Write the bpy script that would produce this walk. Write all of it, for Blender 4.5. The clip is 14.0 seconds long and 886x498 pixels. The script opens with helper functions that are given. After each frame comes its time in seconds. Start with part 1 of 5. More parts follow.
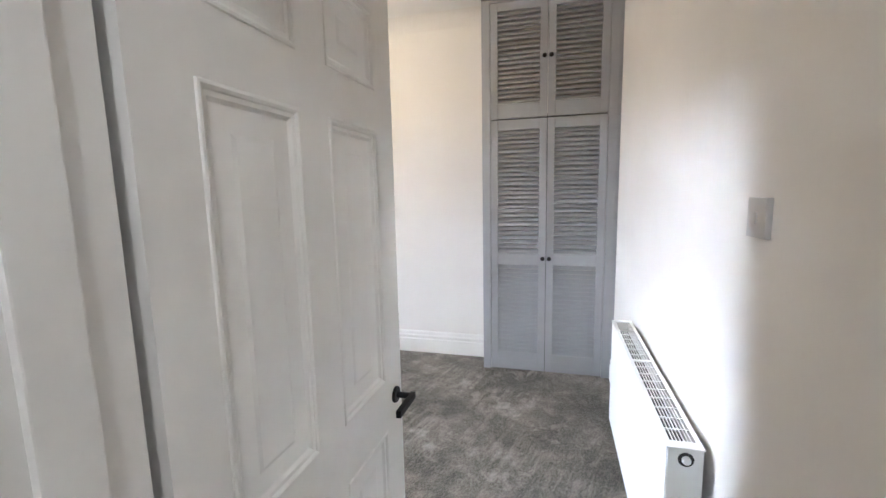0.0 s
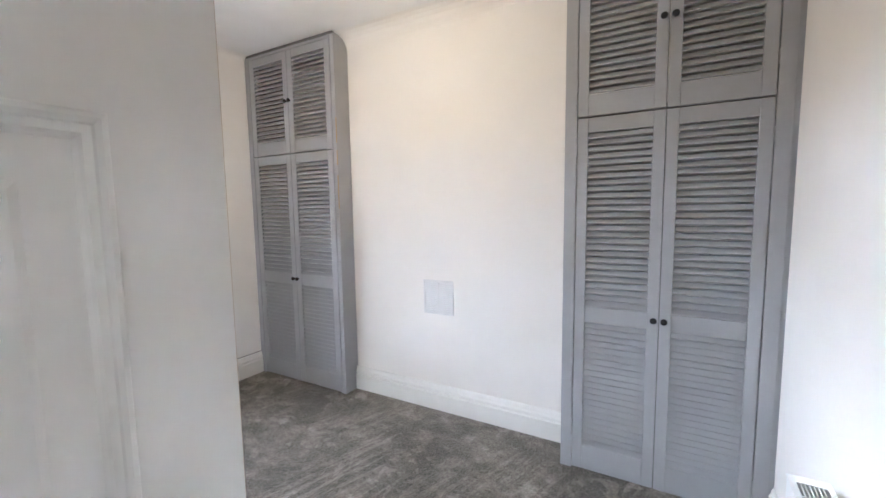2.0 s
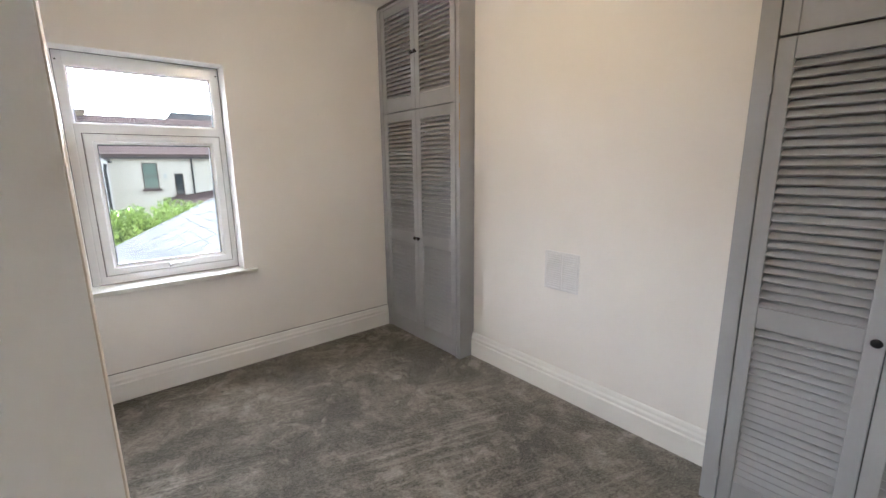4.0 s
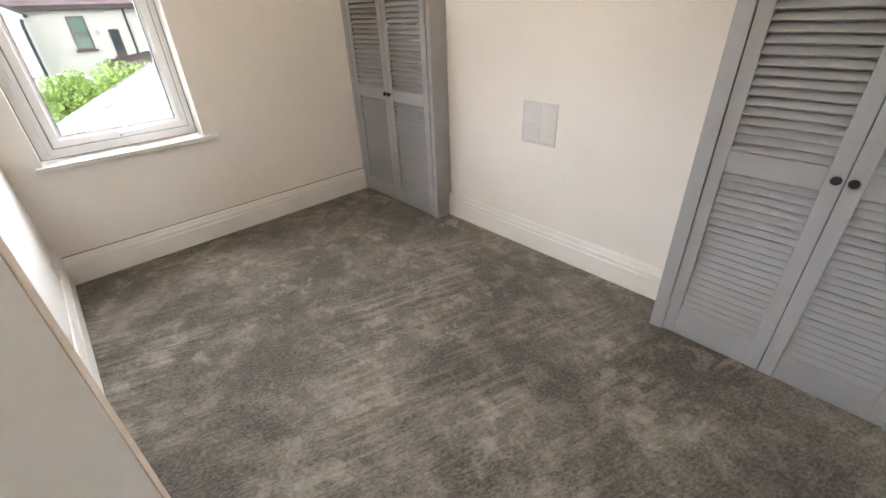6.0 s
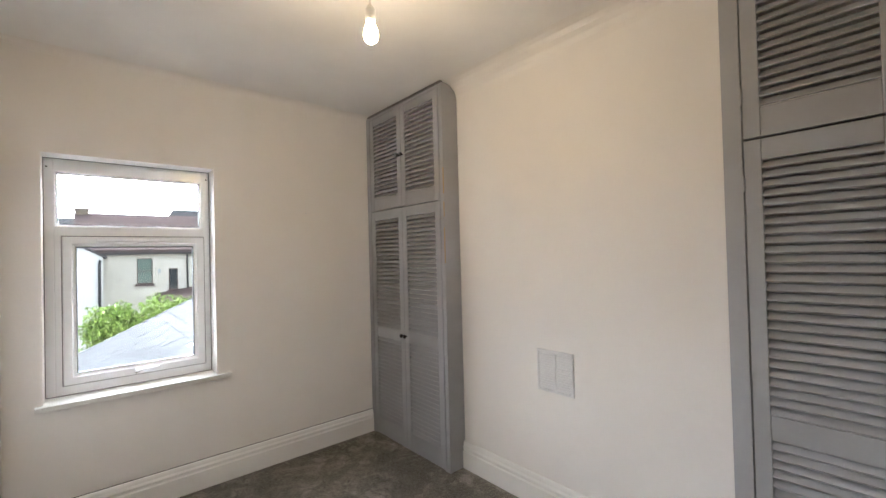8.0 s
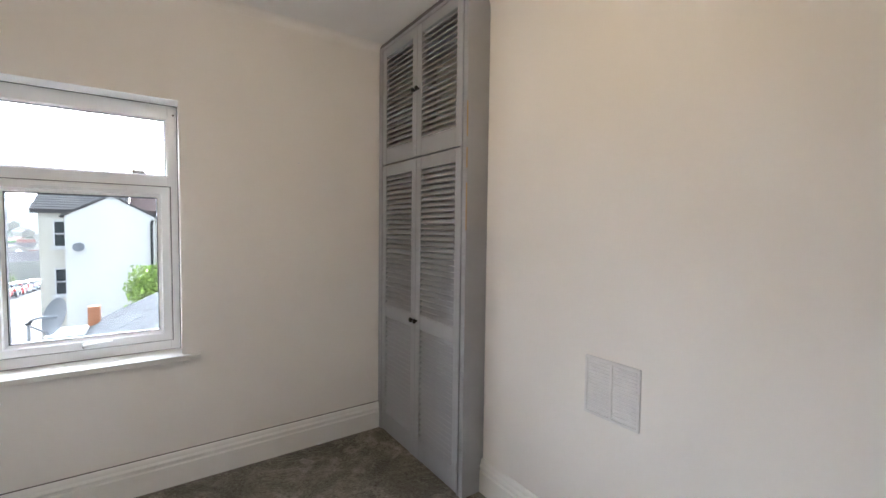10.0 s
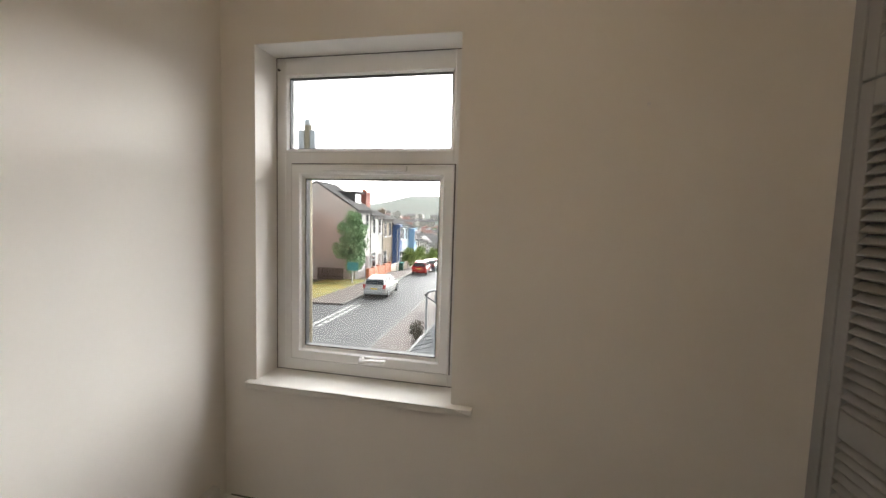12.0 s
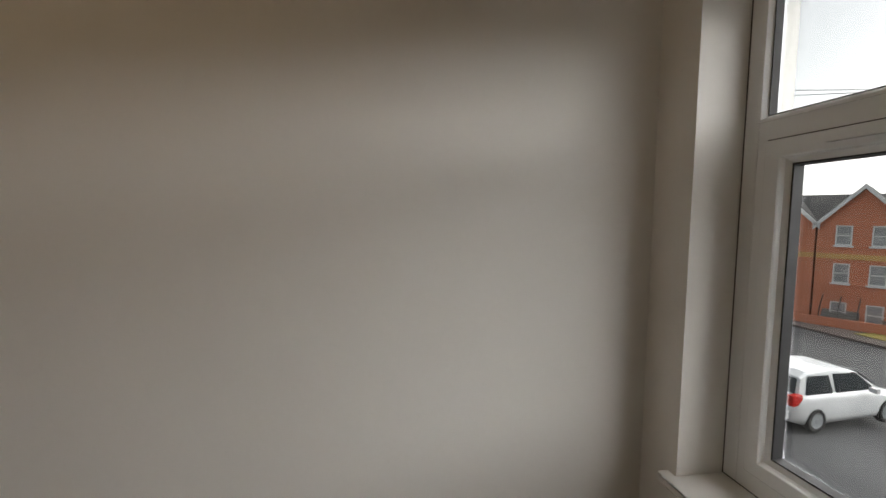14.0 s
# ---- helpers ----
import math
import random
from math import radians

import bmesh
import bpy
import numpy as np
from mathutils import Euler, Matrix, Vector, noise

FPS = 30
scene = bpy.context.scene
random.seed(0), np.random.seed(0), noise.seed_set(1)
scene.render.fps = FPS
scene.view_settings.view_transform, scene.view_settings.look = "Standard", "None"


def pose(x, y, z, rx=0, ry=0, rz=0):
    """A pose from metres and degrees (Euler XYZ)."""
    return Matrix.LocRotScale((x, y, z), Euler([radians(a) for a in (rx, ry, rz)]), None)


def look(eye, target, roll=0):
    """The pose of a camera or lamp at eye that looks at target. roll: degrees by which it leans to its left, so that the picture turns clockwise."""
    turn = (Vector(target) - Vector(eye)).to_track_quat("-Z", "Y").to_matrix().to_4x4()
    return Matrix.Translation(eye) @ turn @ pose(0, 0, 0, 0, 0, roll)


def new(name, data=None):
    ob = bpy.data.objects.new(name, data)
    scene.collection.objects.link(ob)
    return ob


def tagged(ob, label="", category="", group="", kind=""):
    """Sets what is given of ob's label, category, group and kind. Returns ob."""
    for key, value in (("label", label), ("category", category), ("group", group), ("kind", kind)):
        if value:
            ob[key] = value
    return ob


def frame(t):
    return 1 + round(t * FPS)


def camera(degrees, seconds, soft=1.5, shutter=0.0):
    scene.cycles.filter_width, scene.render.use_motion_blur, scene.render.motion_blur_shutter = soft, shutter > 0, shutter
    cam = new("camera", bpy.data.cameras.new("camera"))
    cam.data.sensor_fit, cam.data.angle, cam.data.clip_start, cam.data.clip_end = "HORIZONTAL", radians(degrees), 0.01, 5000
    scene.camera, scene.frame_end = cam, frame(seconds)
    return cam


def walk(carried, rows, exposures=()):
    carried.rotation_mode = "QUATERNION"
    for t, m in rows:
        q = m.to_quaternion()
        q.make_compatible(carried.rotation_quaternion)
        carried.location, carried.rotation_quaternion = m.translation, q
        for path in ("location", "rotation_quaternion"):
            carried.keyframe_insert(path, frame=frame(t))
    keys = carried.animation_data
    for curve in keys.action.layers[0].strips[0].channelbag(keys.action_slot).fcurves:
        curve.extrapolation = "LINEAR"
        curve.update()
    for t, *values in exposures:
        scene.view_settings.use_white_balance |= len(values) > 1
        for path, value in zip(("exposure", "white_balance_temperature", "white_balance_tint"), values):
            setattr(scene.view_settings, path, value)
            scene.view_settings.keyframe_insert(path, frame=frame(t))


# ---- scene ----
cam = camera(93.7, 14.0)
PATH = [
    (0, (0.28, 0.125, 1.444), (-0.242, 2.037, 1.176), -1.2),
    (0.5, (0.301, 0.301, 1.452), (-0.023, 2.26, 1.213), -0.9),
    (1, (0.279, 0.542, 1.453), (-0.099, 2.496, 1.261), -0.8),
    (1.5, (0.279, 0.801, 1.49), (-0.399, 2.673, 1.299), -0.9),
    (2, (0.301, 1.036, 1.518), (-0.697, 2.757, 1.319), -0.8),
    (2.5, (0.263, 1.207, 1.547), (-0.997, 2.747, 1.339), -1.2),
    (2.7, (0.242, 1.255, 1.556), (-1.094, 2.727, 1.342), -1.4),
    (4.8, (0.273, 1.43, 1.515), (-1.24, 2.6, 0.932), -2.4),
    (5, (0.277, 1.445, 1.508), (-1.207, 2.61, 0.846), -2.6),
    (5.5, (0.273, 1.428, 1.501), (-1.111, 2.597, 0.653), -2.5),
    (6, (0.27, 1.441, 1.499), (-1.022, 2.591, 0.495), -2.5),
    (6.5, (0.274, 1.447, 1.479), (-1.07, 2.648, 0.612), -2.4),
    (7, (0.254, 1.468, 1.522), (-1.195, 2.74, 0.99), -2.4),
    (7.5, (0.246, 1.476, 1.563), (-1.263, 2.783, 1.44), -1.8),
    (7.7, (0.244, 1.478, 1.586), (-1.272, 2.782, 1.615), -1.5),
    (9.8, (-0.18, 1.963, 1.495), (-1.736, 3.219, 1.454), 0.4),
    (10, (-0.254, 2.069, 1.529), (-1.893, 3.211, 1.43), 0.7),
    (10.5, (-0.501, 2.357, 1.45), (-2.34, 3.137, 1.351), 0.8),
    (11, (-0.837, 2.46, 1.469), (-2.799, 2.82, 1.323), 1.4),
    (11.5, (-1.187, 2.495, 1.503), (-3.179, 2.427, 1.348), 1.5),
    (12, (-1.485, 2.488, 1.537), (-3.436, 2.074, 1.377), 1.7),
    (12.5, (-1.778, 2.406, 1.543), (-3.635, 1.677, 1.408), 1.7),
    (13, (-2.018, 2.285, 1.552), (-3.693, 1.196, 1.45), 1.1),
    (13.5, (-2.202, 2.305, 1.53), (-3.252, 0.606, 1.434), 0.8),
    (14, (-2.216, 2.37, 1.544), (-2.526, 0.4, 1.389), 0.6),
]
EXPOSURES = [(0, 5.15, 5250, 10), (1, 5.17, 5050, 10), (2.7, 5.07, 5200, 10), (4.8, 4.44, 5800, 10), (6, 4.89, 5900, 10), (6.6, 4.79, 6000, 10), (7.7, 4.54, 5800, 10), (9.8, 4.44, 5500, 10), (10.5, 4.24, 5750, 10), (11, 3.99, 6250, 10), (11.5, 3.84, 6450, 10), (12, 3.5, 6450, 10), (13, 2.85, 6450, 10), (14, 2.5, 6450, 10)]
walk(cam, [(t, look(eye, target, roll)) for t, eye, target, roll in PATH], EXPOSURES)

SKY, SUN, BULB = 0.12, 3.9, 17.0

# ---- world and light ----
world = bpy.data.worlds.new("sky")
scene.world = world
world.use_nodes = True
wn, wl = world.node_tree.nodes, world.node_tree.links
wn.clear()
sky = wn.new("ShaderNodeTexSky")
sky.sky_type = "NISHITA"
sky.sun_disc = False
sky.sun_elevation, sky.sun_rotation = radians(8), radians(274)
sky.dust_density, sky.air_density, sky.ozone_density = 3.0, 1.0, 1.0
grey = wn.new("ShaderNodeHueSaturation")
grey.inputs["Saturation"].default_value = 0.12
back = wn.new("ShaderNodeBackground")
back.inputs["Strength"].default_value = SKY
wout = wn.new("ShaderNodeOutputWorld")
wl.new(sky.outputs[0], grey.inputs["Color"])
wl.new(grey.outputs[0], back.inputs[0])
wl.new(back.outputs[0], wout.inputs[0])

sun = bpy.data.lights.new("sun", "SUN")
sun.energy, sun.angle, sun.color = SUN, radians(128), (1.0, 0.98, 0.95)
sun_ob = new("sun", sun)
sun_ob.matrix_world = look((-40, 5, 7.5), (0, 2, 2))


# ---- materials ----
def material(name, base, rough=0.6, metal=0.0, second=None, scale=8.0, mix=(0.35, 0.65), bump=0.0, bump_scale=200.0, fine=0.06, detail=6.0, stretch=(1, 1, 1), spec=0.5, coords="Object", random_amount=0.0):
    m = bpy.data.materials.new(name)
    m.use_nodes = True
    n, l = m.node_tree.nodes, m.node_tree.links
    bs = n["Principled BSDF"]
    bs.inputs["Roughness"].default_value, bs.inputs["Metallic"].default_value = rough, metal
    bs.inputs["Specular IOR Level"].default_value = spec
    tc = n.new("ShaderNodeTexCoord")
    mp = n.new("ShaderNodeMapping")
    mp.inputs["Scale"].default_value = stretch
    l.new(tc.outputs[coords], mp.inputs["Vector"])
    big = n.new("ShaderNodeTexNoise")
    big.inputs["Scale"].default_value, big.inputs["Detail"].default_value = scale, detail
    l.new(mp.outputs[0], big.inputs["Vector"])
    rng = n.new("ShaderNodeMapRange")
    rng.inputs["From Min"].default_value, rng.inputs["From Max"].default_value = mix
    l.new(big.outputs["Fac"], rng.inputs["Value"])
    cm = n.new("ShaderNodeMix")
    cm.data_type = "RGBA"
    two = second or tuple(c * 0.93 for c in base)
    cm.inputs[6].default_value, cm.inputs[7].default_value = (*base, 1), (*two, 1)
    l.new(rng.outputs[0], cm.inputs[0])
    small = n.new("ShaderNodeTexNoise")
    small.inputs["Scale"].default_value, small.inputs["Detail"].default_value = bump_scale, 4
    l.new(mp.outputs[0], small.inputs["Vector"])
    va = n.new("ShaderNodeHueSaturation")
    mr = n.new("ShaderNodeMapRange")
    mr.inputs["To Min"].default_value, mr.inputs["To Max"].default_value = 1 - fine, 1 + fine
    l.new(small.outputs["Fac"], mr.inputs["Value"])
    last = mr.outputs[0]
    if random_amount:
        oi = n.new("ShaderNodeObjectInfo")
        r2 = n.new("ShaderNodeMapRange")
        r2.inputs["To Min"].default_value, r2.inputs["To Max"].default_value = 1 - random_amount, 1 + random_amount
        l.new(oi.outputs["Random"], r2.inputs["Value"])
        mu = n.new("ShaderNodeMath")
        mu.operation = "MULTIPLY"
        l.new(r2.outputs[0], mu.inputs[0])
        l.new(last, mu.inputs[1])
        last = mu.outputs[0]
    l.new(last, va.inputs["Value"])
    l.new(cm.outputs[2], va.inputs["Color"])
    l.new(va.outputs[0], bs.inputs["Base Color"])
    rr = n.new("ShaderNodeMapRange")
    rr.inputs["To Min"].default_value, rr.inputs["To Max"].default_value = max(0, rough - 0.08), min(1, rough + 0.08)
    l.new(big.outputs["Fac"], rr.inputs["Value"])
    l.new(rr.outputs[0], bs.inputs["Roughness"])
    if bump:
        bp = n.new("ShaderNodeBump")
        bp.inputs["Strength"].default_value, bp.inputs["Distance"].default_value = 1.0, bump
        l.new(small.outputs["Fac"], bp.inputs["Height"])
        l.new(bp.outputs[0], bs.inputs["Normal"])
    return m


WALL = material("matt_white_emulsion", (0.80, 0.775, 0.74), 0.85, second=(0.77, 0.745, 0.71), scale=1.7, bump=0.0003, bump_scale=60, fine=0.012)
CEIL = material("ceiling_paint", (0.82, 0.81, 0.79), 0.9, scale=2.0, bump=0.0006, bump_scale=70, fine=0.01)
GLOSS = material("white_gloss_woodwork", (0.80, 0.79, 0.76), 0.35, second=(0.77, 0.755, 0.725), scale=5, bump=0.0004, bump_scale=45, fine=0.015)
DOORP = material("white_door_paint", (0.78, 0.765, 0.73), 0.42, second=(0.75, 0.735, 0.70), scale=4, bump=0.0005, bump_scale=40, fine=0.015)
EDGELIT = material("bulb_lit_door_edge", (0.60, 0.52, 0.43), 0.6, second=(0.54, 0.46, 0.37), scale=5, stretch=(4, 4, 0.5), fine=0.03)
GREY = material("grey_satin_paint", (0.345, 0.35, 0.365), 0.45, second=(0.325, 0.33, 0.342), scale=6, bump=0.0004, bump_scale=60, fine=0.03)
# colour of shadow gaps, laid on as dark strips
SHADOWGAP = material("dark_shadow_gap", (0.12, 0.115, 0.11), 0.6, scale=6)
BLACK = material("matt_black_metal", (0.010, 0.010, 0.011), 0.5, spec=0.25, scale=20)
UPVC = material("white_upvc", (0.83, 0.84, 0.85), 0.22, second=(0.80, 0.81, 0.82), scale=3, fine=0.01)
GASKET = material("black_rubber_gasket", (0.015, 0.015, 0.016), 0.6, scale=30)
# serves the sash seal and the painted shadow line round the frame
SEALSHADE = material("grey_seal_and_shadow", (0.10, 0.10, 0.105), 0.6, scale=30)
PLASTIC = material("white_switch_plastic", (0.72, 0.712, 0.705), 0.3, scale=10, fine=0.01)
SWITCHP = material("pale_grey_switch_plastic", (0.60, 0.59, 0.585), 0.3, scale=10, fine=0.01)
RADW = material("white_radiator_enamel", (0.84, 0.85, 0.85), 0.5, second=(0.82, 0.825, 0.825), scale=4, fine=0.008)
# near-black that puts the shade of gaps and insides into the colour
SHADEIN = material("dark_inside_shade", (0.025, 0.025, 0.025), 0.7, scale=10)
CHROME = material("chrome", (0.75, 0.75, 0.76), 0.15, metal=1.0, scale=10)
HALLM = material("hall_wall_paint", (0.80, 0.775, 0.74), 0.85, scale=2)


STREAK = 73  # direction of the brushed lines


def carpet_material():
    m = bpy.data.materials.new("crushed_grey_carpet")
    m.use_nodes = True
    n, l = m.node_tree.nodes, m.node_tree.links
    bs = n["Principled BSDF"]
    bs.inputs["Roughness"].default_value = 0.95
    bs.inputs["Specular IOR Level"].default_value = 0.15
    bs.inputs["Sheen Weight"].default_value = 0.25
    bs.inputs["Sheen Roughness"].default_value = 0.5
    bs.inputs["Sheen Tint"].default_value = (0.8, 0.78, 0.74, 1)
    tc = n.new("ShaderNodeTexCoord")

    def nz(scale, detail, rot=0.0, stretch=(1, 1, 1), distortion=0.0, rough=0.5):
        mp = n.new("ShaderNodeMapping")
        mp.vector_type = "TEXTURE"
        mp.inputs["Rotation"].default_value = (0, 0, radians(rot))
        mp.inputs["Scale"].default_value = stretch
        l.new(tc.outputs["Object"], mp.inputs["Vector"])
        t = n.new("ShaderNodeTexNoise")
        t.inputs["Scale"].default_value, t.inputs["Detail"].default_value = scale, detail
        t.inputs["Distortion"].default_value, t.inputs["Roughness"].default_value = distortion, rough
        l.new(mp.outputs[0], t.inputs["Vector"])
        return t.outputs["Fac"]

    def ramp(v, a, b, lo=0.0, hi=1.0):
        r = n.new("ShaderNodeMapRange")
        r.inputs["From Min"].default_value, r.inputs["From Max"].default_value = a, b
        r.inputs["To Min"].default_value, r.inputs["To Max"].default_value = lo, hi
        l.new(v, r.inputs["Value"])
        return r.outputs[0]

    def op(kind, a, b):
        r = n.new("ShaderNodeMath")
        r.operation = kind
        for i, v in enumerate((a, b)):
            if isinstance(v, float):
                r.inputs[i].default_value = v
            else:
                l.new(v, r.inputs[i])
        return r.outputs[0]

    broad = ramp(nz(1.7, 4, distortion=0.4, rough=0.6), 0.40, 0.62)
    patch = ramp(nz(9.0, 7, distortion=0.35, rough=0.72), 0.44, 0.66)
    comb = ramp(nz(30, 3, rot=STREAK, stretch=(11, 1, 1), distortion=0.08, rough=0.55), 0.47, 0.60)
    brushed = ramp(nz(1.3, 2, distortion=0.5), 0.44, 0.60)
    tuft = nz(260, 3, rough=0.7)
    grain = nz(640, 2)
    tread = op("MULTIPLY", ramp(nz(7.5, 5, distortion=0.6, rough=0.62), 0.53, 0.60), ramp(nz(2.3, 2), 0.40, 0.58))
    a = op("MULTIPLY", patch, ramp(broad, 0, 1, 0.25, 1.0))
    a = op("ADD", op("MULTIPLY", a, 0.32), op("MULTIPLY", broad, 0.22))
    a = op("ADD", a, op("MULTIPLY", tread, 0.26))
    a = op("ADD", a, op("MULTIPLY", op("MULTIPLY", comb, brushed), 0.22))
    a = op("ADD", a, ramp(tuft, 0.3, 0.7, -0.20, 0.26))
    a = op("ADD", a, ramp(nz(95, 4, rot=STREAK, stretch=(1.8, 1, 1), rough=0.65), 0.35, 0.65, -0.16, 0.18))
    a = op("ADD", a, ramp(grain, 0.3, 0.7, -0.09, 0.09))
    col = n.new("ShaderNodeValToRGB")
    col.color_ramp.elements[0].color = (0.060, 0.053, 0.043, 1)
    col.color_ramp.elements[1].color = (0.47, 0.43, 0.375, 1)
    col.color_ramp.elements[0].position, col.color_ramp.elements[1].position = 0.0, 1.0
    mid = col.color_ramp.elements.new(0.35)
    mid.color = (0.222, 0.201, 0.166, 1)
    l.new(a, col.inputs[0])
    l.new(col.outputs[0], bs.inputs["Base Color"])
    bp = n.new("ShaderNodeBump")
    bp.inputs["Distance"].default_value = 0.006
    l.new(op("ADD", tuft, op("MULTIPLY", patch, 0.5)), bp.inputs["Height"])
    l.new(bp.outputs[0], bs.inputs["Normal"])
    return m


CARPET = carpet_material()


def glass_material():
    m = bpy.data.materials.new("view_dimming_glass")
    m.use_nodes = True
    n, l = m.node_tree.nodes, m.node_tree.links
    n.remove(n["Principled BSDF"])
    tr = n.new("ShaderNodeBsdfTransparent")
    # grey tint stands in for a lower exposure of the view outside
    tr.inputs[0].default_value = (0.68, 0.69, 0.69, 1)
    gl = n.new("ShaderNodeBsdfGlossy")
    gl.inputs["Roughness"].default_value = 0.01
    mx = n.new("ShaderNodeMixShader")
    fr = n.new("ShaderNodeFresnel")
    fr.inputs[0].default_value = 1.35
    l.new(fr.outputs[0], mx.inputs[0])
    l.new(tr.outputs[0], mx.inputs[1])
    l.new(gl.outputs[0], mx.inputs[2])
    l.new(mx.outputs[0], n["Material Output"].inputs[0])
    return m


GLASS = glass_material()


def emitter(name, color, strength):
    m = bpy.data.materials.new(name)
    m.use_nodes = True
    bs = m.node_tree.nodes["Principled BSDF"]
    bs.inputs["Base Color"].default_value = (*color, 1)
    bs.inputs["Emission Color"].default_value = (*color, 1)
    bs.inputs["Emission Strength"].default_value = strength
    return m


BULBM = emitter("warm_lit_bulb", (1.0, 0.71, 0.40), BULB)
# glow of the unseen fill bulb added behind the doorway
HALLFILL = emitter("hall_fill_bulb", (1.0, 0.90, 0.78), BULB * 1.0)


# ---- building helpers ----
def box(bm, x0, x1, y0, y1, z0, z1):
    v = [bm.verts.new((x, y, z)) for x in (x0, x1) for y in (y0, y1) for z in (z0, z1)]
    for f in ((0, 1, 3, 2), (4, 6, 7, 5), (0, 4, 5, 1), (2, 3, 7, 6), (0, 2, 6, 4), (1, 5, 7, 3)):
        bm.faces.new([v[i] for i in f])
    return v


def soften(bm, width, segments=2):
    bmesh.ops.recalc_face_normals(bm, faces=bm.faces)
    edges = [e for e in bm.edges if len(e.link_faces) == 2 and e.calc_face_angle(0) > 0.6]
    bmesh.ops.bevel(bm, geom=edges, offset=width, segments=segments, affect="EDGES", profile=0.7)


def block(x0, x1, y0, y1, z0, z1, bevel=0.0, segments=2):
    bm = bmesh.new()
    box(bm, x0, x1, y0, y1, z0, z1)
    if bevel:
        soften(bm, bevel, segments)
    return bm


def loops(bm, x0, x1, z0, z1, prof, cap=True, y=0.0):
    """Nested rectangles in the xz plane, each inset and set to a depth along y: a moulded frame or panel."""
    rows = []
    for inset, depth in prof:
        rows.append([bm.verts.new(p) for p in ((x0 + inset, y + depth, z0 + inset), (x1 - inset, y + depth, z0 + inset), (x1 - inset, y + depth, z1 - inset), (x0 + inset, y + depth, z1 - inset))])
    for a, b in zip(rows, rows[1:]):
        for i in range(4):
            j = (i + 1) % 4
            bm.faces.new((a[i], a[j], b[j], b[i]))
    if cap:
        bm.faces.new(rows[-1])
    return rows


def tube(bm, path, radius, sides=10, caps=True):
    """A round bar through the points of a path. radius: one number or one for each point."""
    pts = [Vector(p) for p in path]
    rad = radius if isinstance(radius, (list, tuple)) else [radius] * len(pts)
    rings = []
    for i, p in enumerate(pts):
        d = (pts[min(i + 1, len(pts) - 1)] - pts[max(i - 1, 0)]).normalized()
        a = d.orthogonal().normalized() if i == 0 else (rings_a - d * rings_a.dot(d)).normalized()
        rings_a = a
        b = d.cross(a)
        rings.append([bm.verts.new(p + (a * math.cos(2 * math.pi * k / sides) + b * math.sin(2 * math.pi * k / sides)) * rad[i]) for k in range(sides)])
    for r, s in zip(rings, rings[1:]):
        for k in range(sides):
            bm.faces.new((r[k], r[(k + 1) % sides], s[(k + 1) % sides], s[k]))
    if caps:
        bm.faces.new(rings[0][::-1])
        bm.faces.new(rings[-1])


def lathe(bm, prof, sides=20, centre=(0, 0, 0), m=None):
    """A turned shape round the z axis: rows of (radius, height)."""
    m = m or Matrix.Identity(4)
    rings = []
    for r, h in prof:
        if r < 1e-6:
            rings.append([bm.verts.new(m @ (Vector(centre) + Vector((0, 0, h))))])
        else:
            rings.append([bm.verts.new(m @ (Vector(centre) + Vector((r * math.cos(2 * math.pi * k / sides), r * math.sin(2 * math.pi * k / sides), h)))) for k in range(sides)])
    for a, b in zip(rings, rings[1:]):
        for k in range(sides):
            j = (k + 1) % sides
            if len(a) == 1 and len(b) == 1:
                continue
            if len(a) == 1:
                bm.faces.new((a[0], b[j], b[k]))
            elif len(b) == 1:
                bm.faces.new((a[k], a[j], b[0]))
            else:
                bm.faces.new((a[k], a[j], b[j], b[k]))


def extrude_profile(bm, prof, a, b, out):
    """Sweeps a profile of (outward, height) along the floor line from a to b; out is the outward direction."""
    a, b, out = Vector(a), Vector(b), Vector(out)
    ra = [bm.verts.new(a + out * o + Vector((0, 0, h))) for o, h in prof]
    rb = [bm.verts.new(b + out * o + Vector((0, 0, h))) for o, h in prof]
    n = len(prof)
    for i in range(n):
        j = (i + 1) % n
        bm.faces.new((ra[i], ra[j], rb[j], rb[i]))
    bm.faces.new(ra[::-1])
    bm.faces.new(rb)


def mesh_of(name, bm, mat, smooth=False):
    bmesh.ops.recalc_face_normals(bm, faces=bm.faces)
    me = bpy.data.meshes.new(name)
    bm.to_mesh(me)
    bm.free()
    for m in mat if isinstance(mat, (list, tuple)) else [mat]:
        me.materials.append(m)
    if smooth:
        for p in me.polygons:
            p.use_smooth = True
    return me


def part(name, bm, mat, parent, label="", smooth=False):
    ob = new(name, mesh_of(name, bm, mat, smooth))
    ob.parent = parent
    if label:
        ob["label"] = label
    return ob


def thing(name, label, category, m=None, group="", kind=""):
    ob = tagged(new(name), label, category, group, kind)
    ob.empty_display_size = 0.1
    if m is not None:
        ob.matrix_basis = m
    return ob


def solid(name, bm, mat, label, category, kind="", group="", smooth=False, m=None):
    ob = tagged(new(name, mesh_of(name, bm, mat, smooth)), label, category, group, kind)
    if m is not None:
        ob.matrix_basis = m
    return ob


def structure(name, bm, mat, label, category, smooth=False):
    return solid(name, bm, mat, label, category, "structure", smooth=smooth)


# ---- the room: shell ----
XW, XR, YD, YB, YC, ZC = -3.105, 0.715, 1.13, 3.618, 3.97, 2.86
XN, YH = -0.29, 0.508
WY0, WY1, WZ0, WZ1 = 1.297, 2.196, 0.77, 2.240
GY0, GY1, GZ1 = 1.302, 2.188, 2.215  # inside line of the frame
WX = -3.42

structure("floor", block(-3.4, 1.3, -1.6, 4.1, -0.25, 0.0), CARPET, "dark grey crushed-pile carpet with lighter trodden patches", "floor")
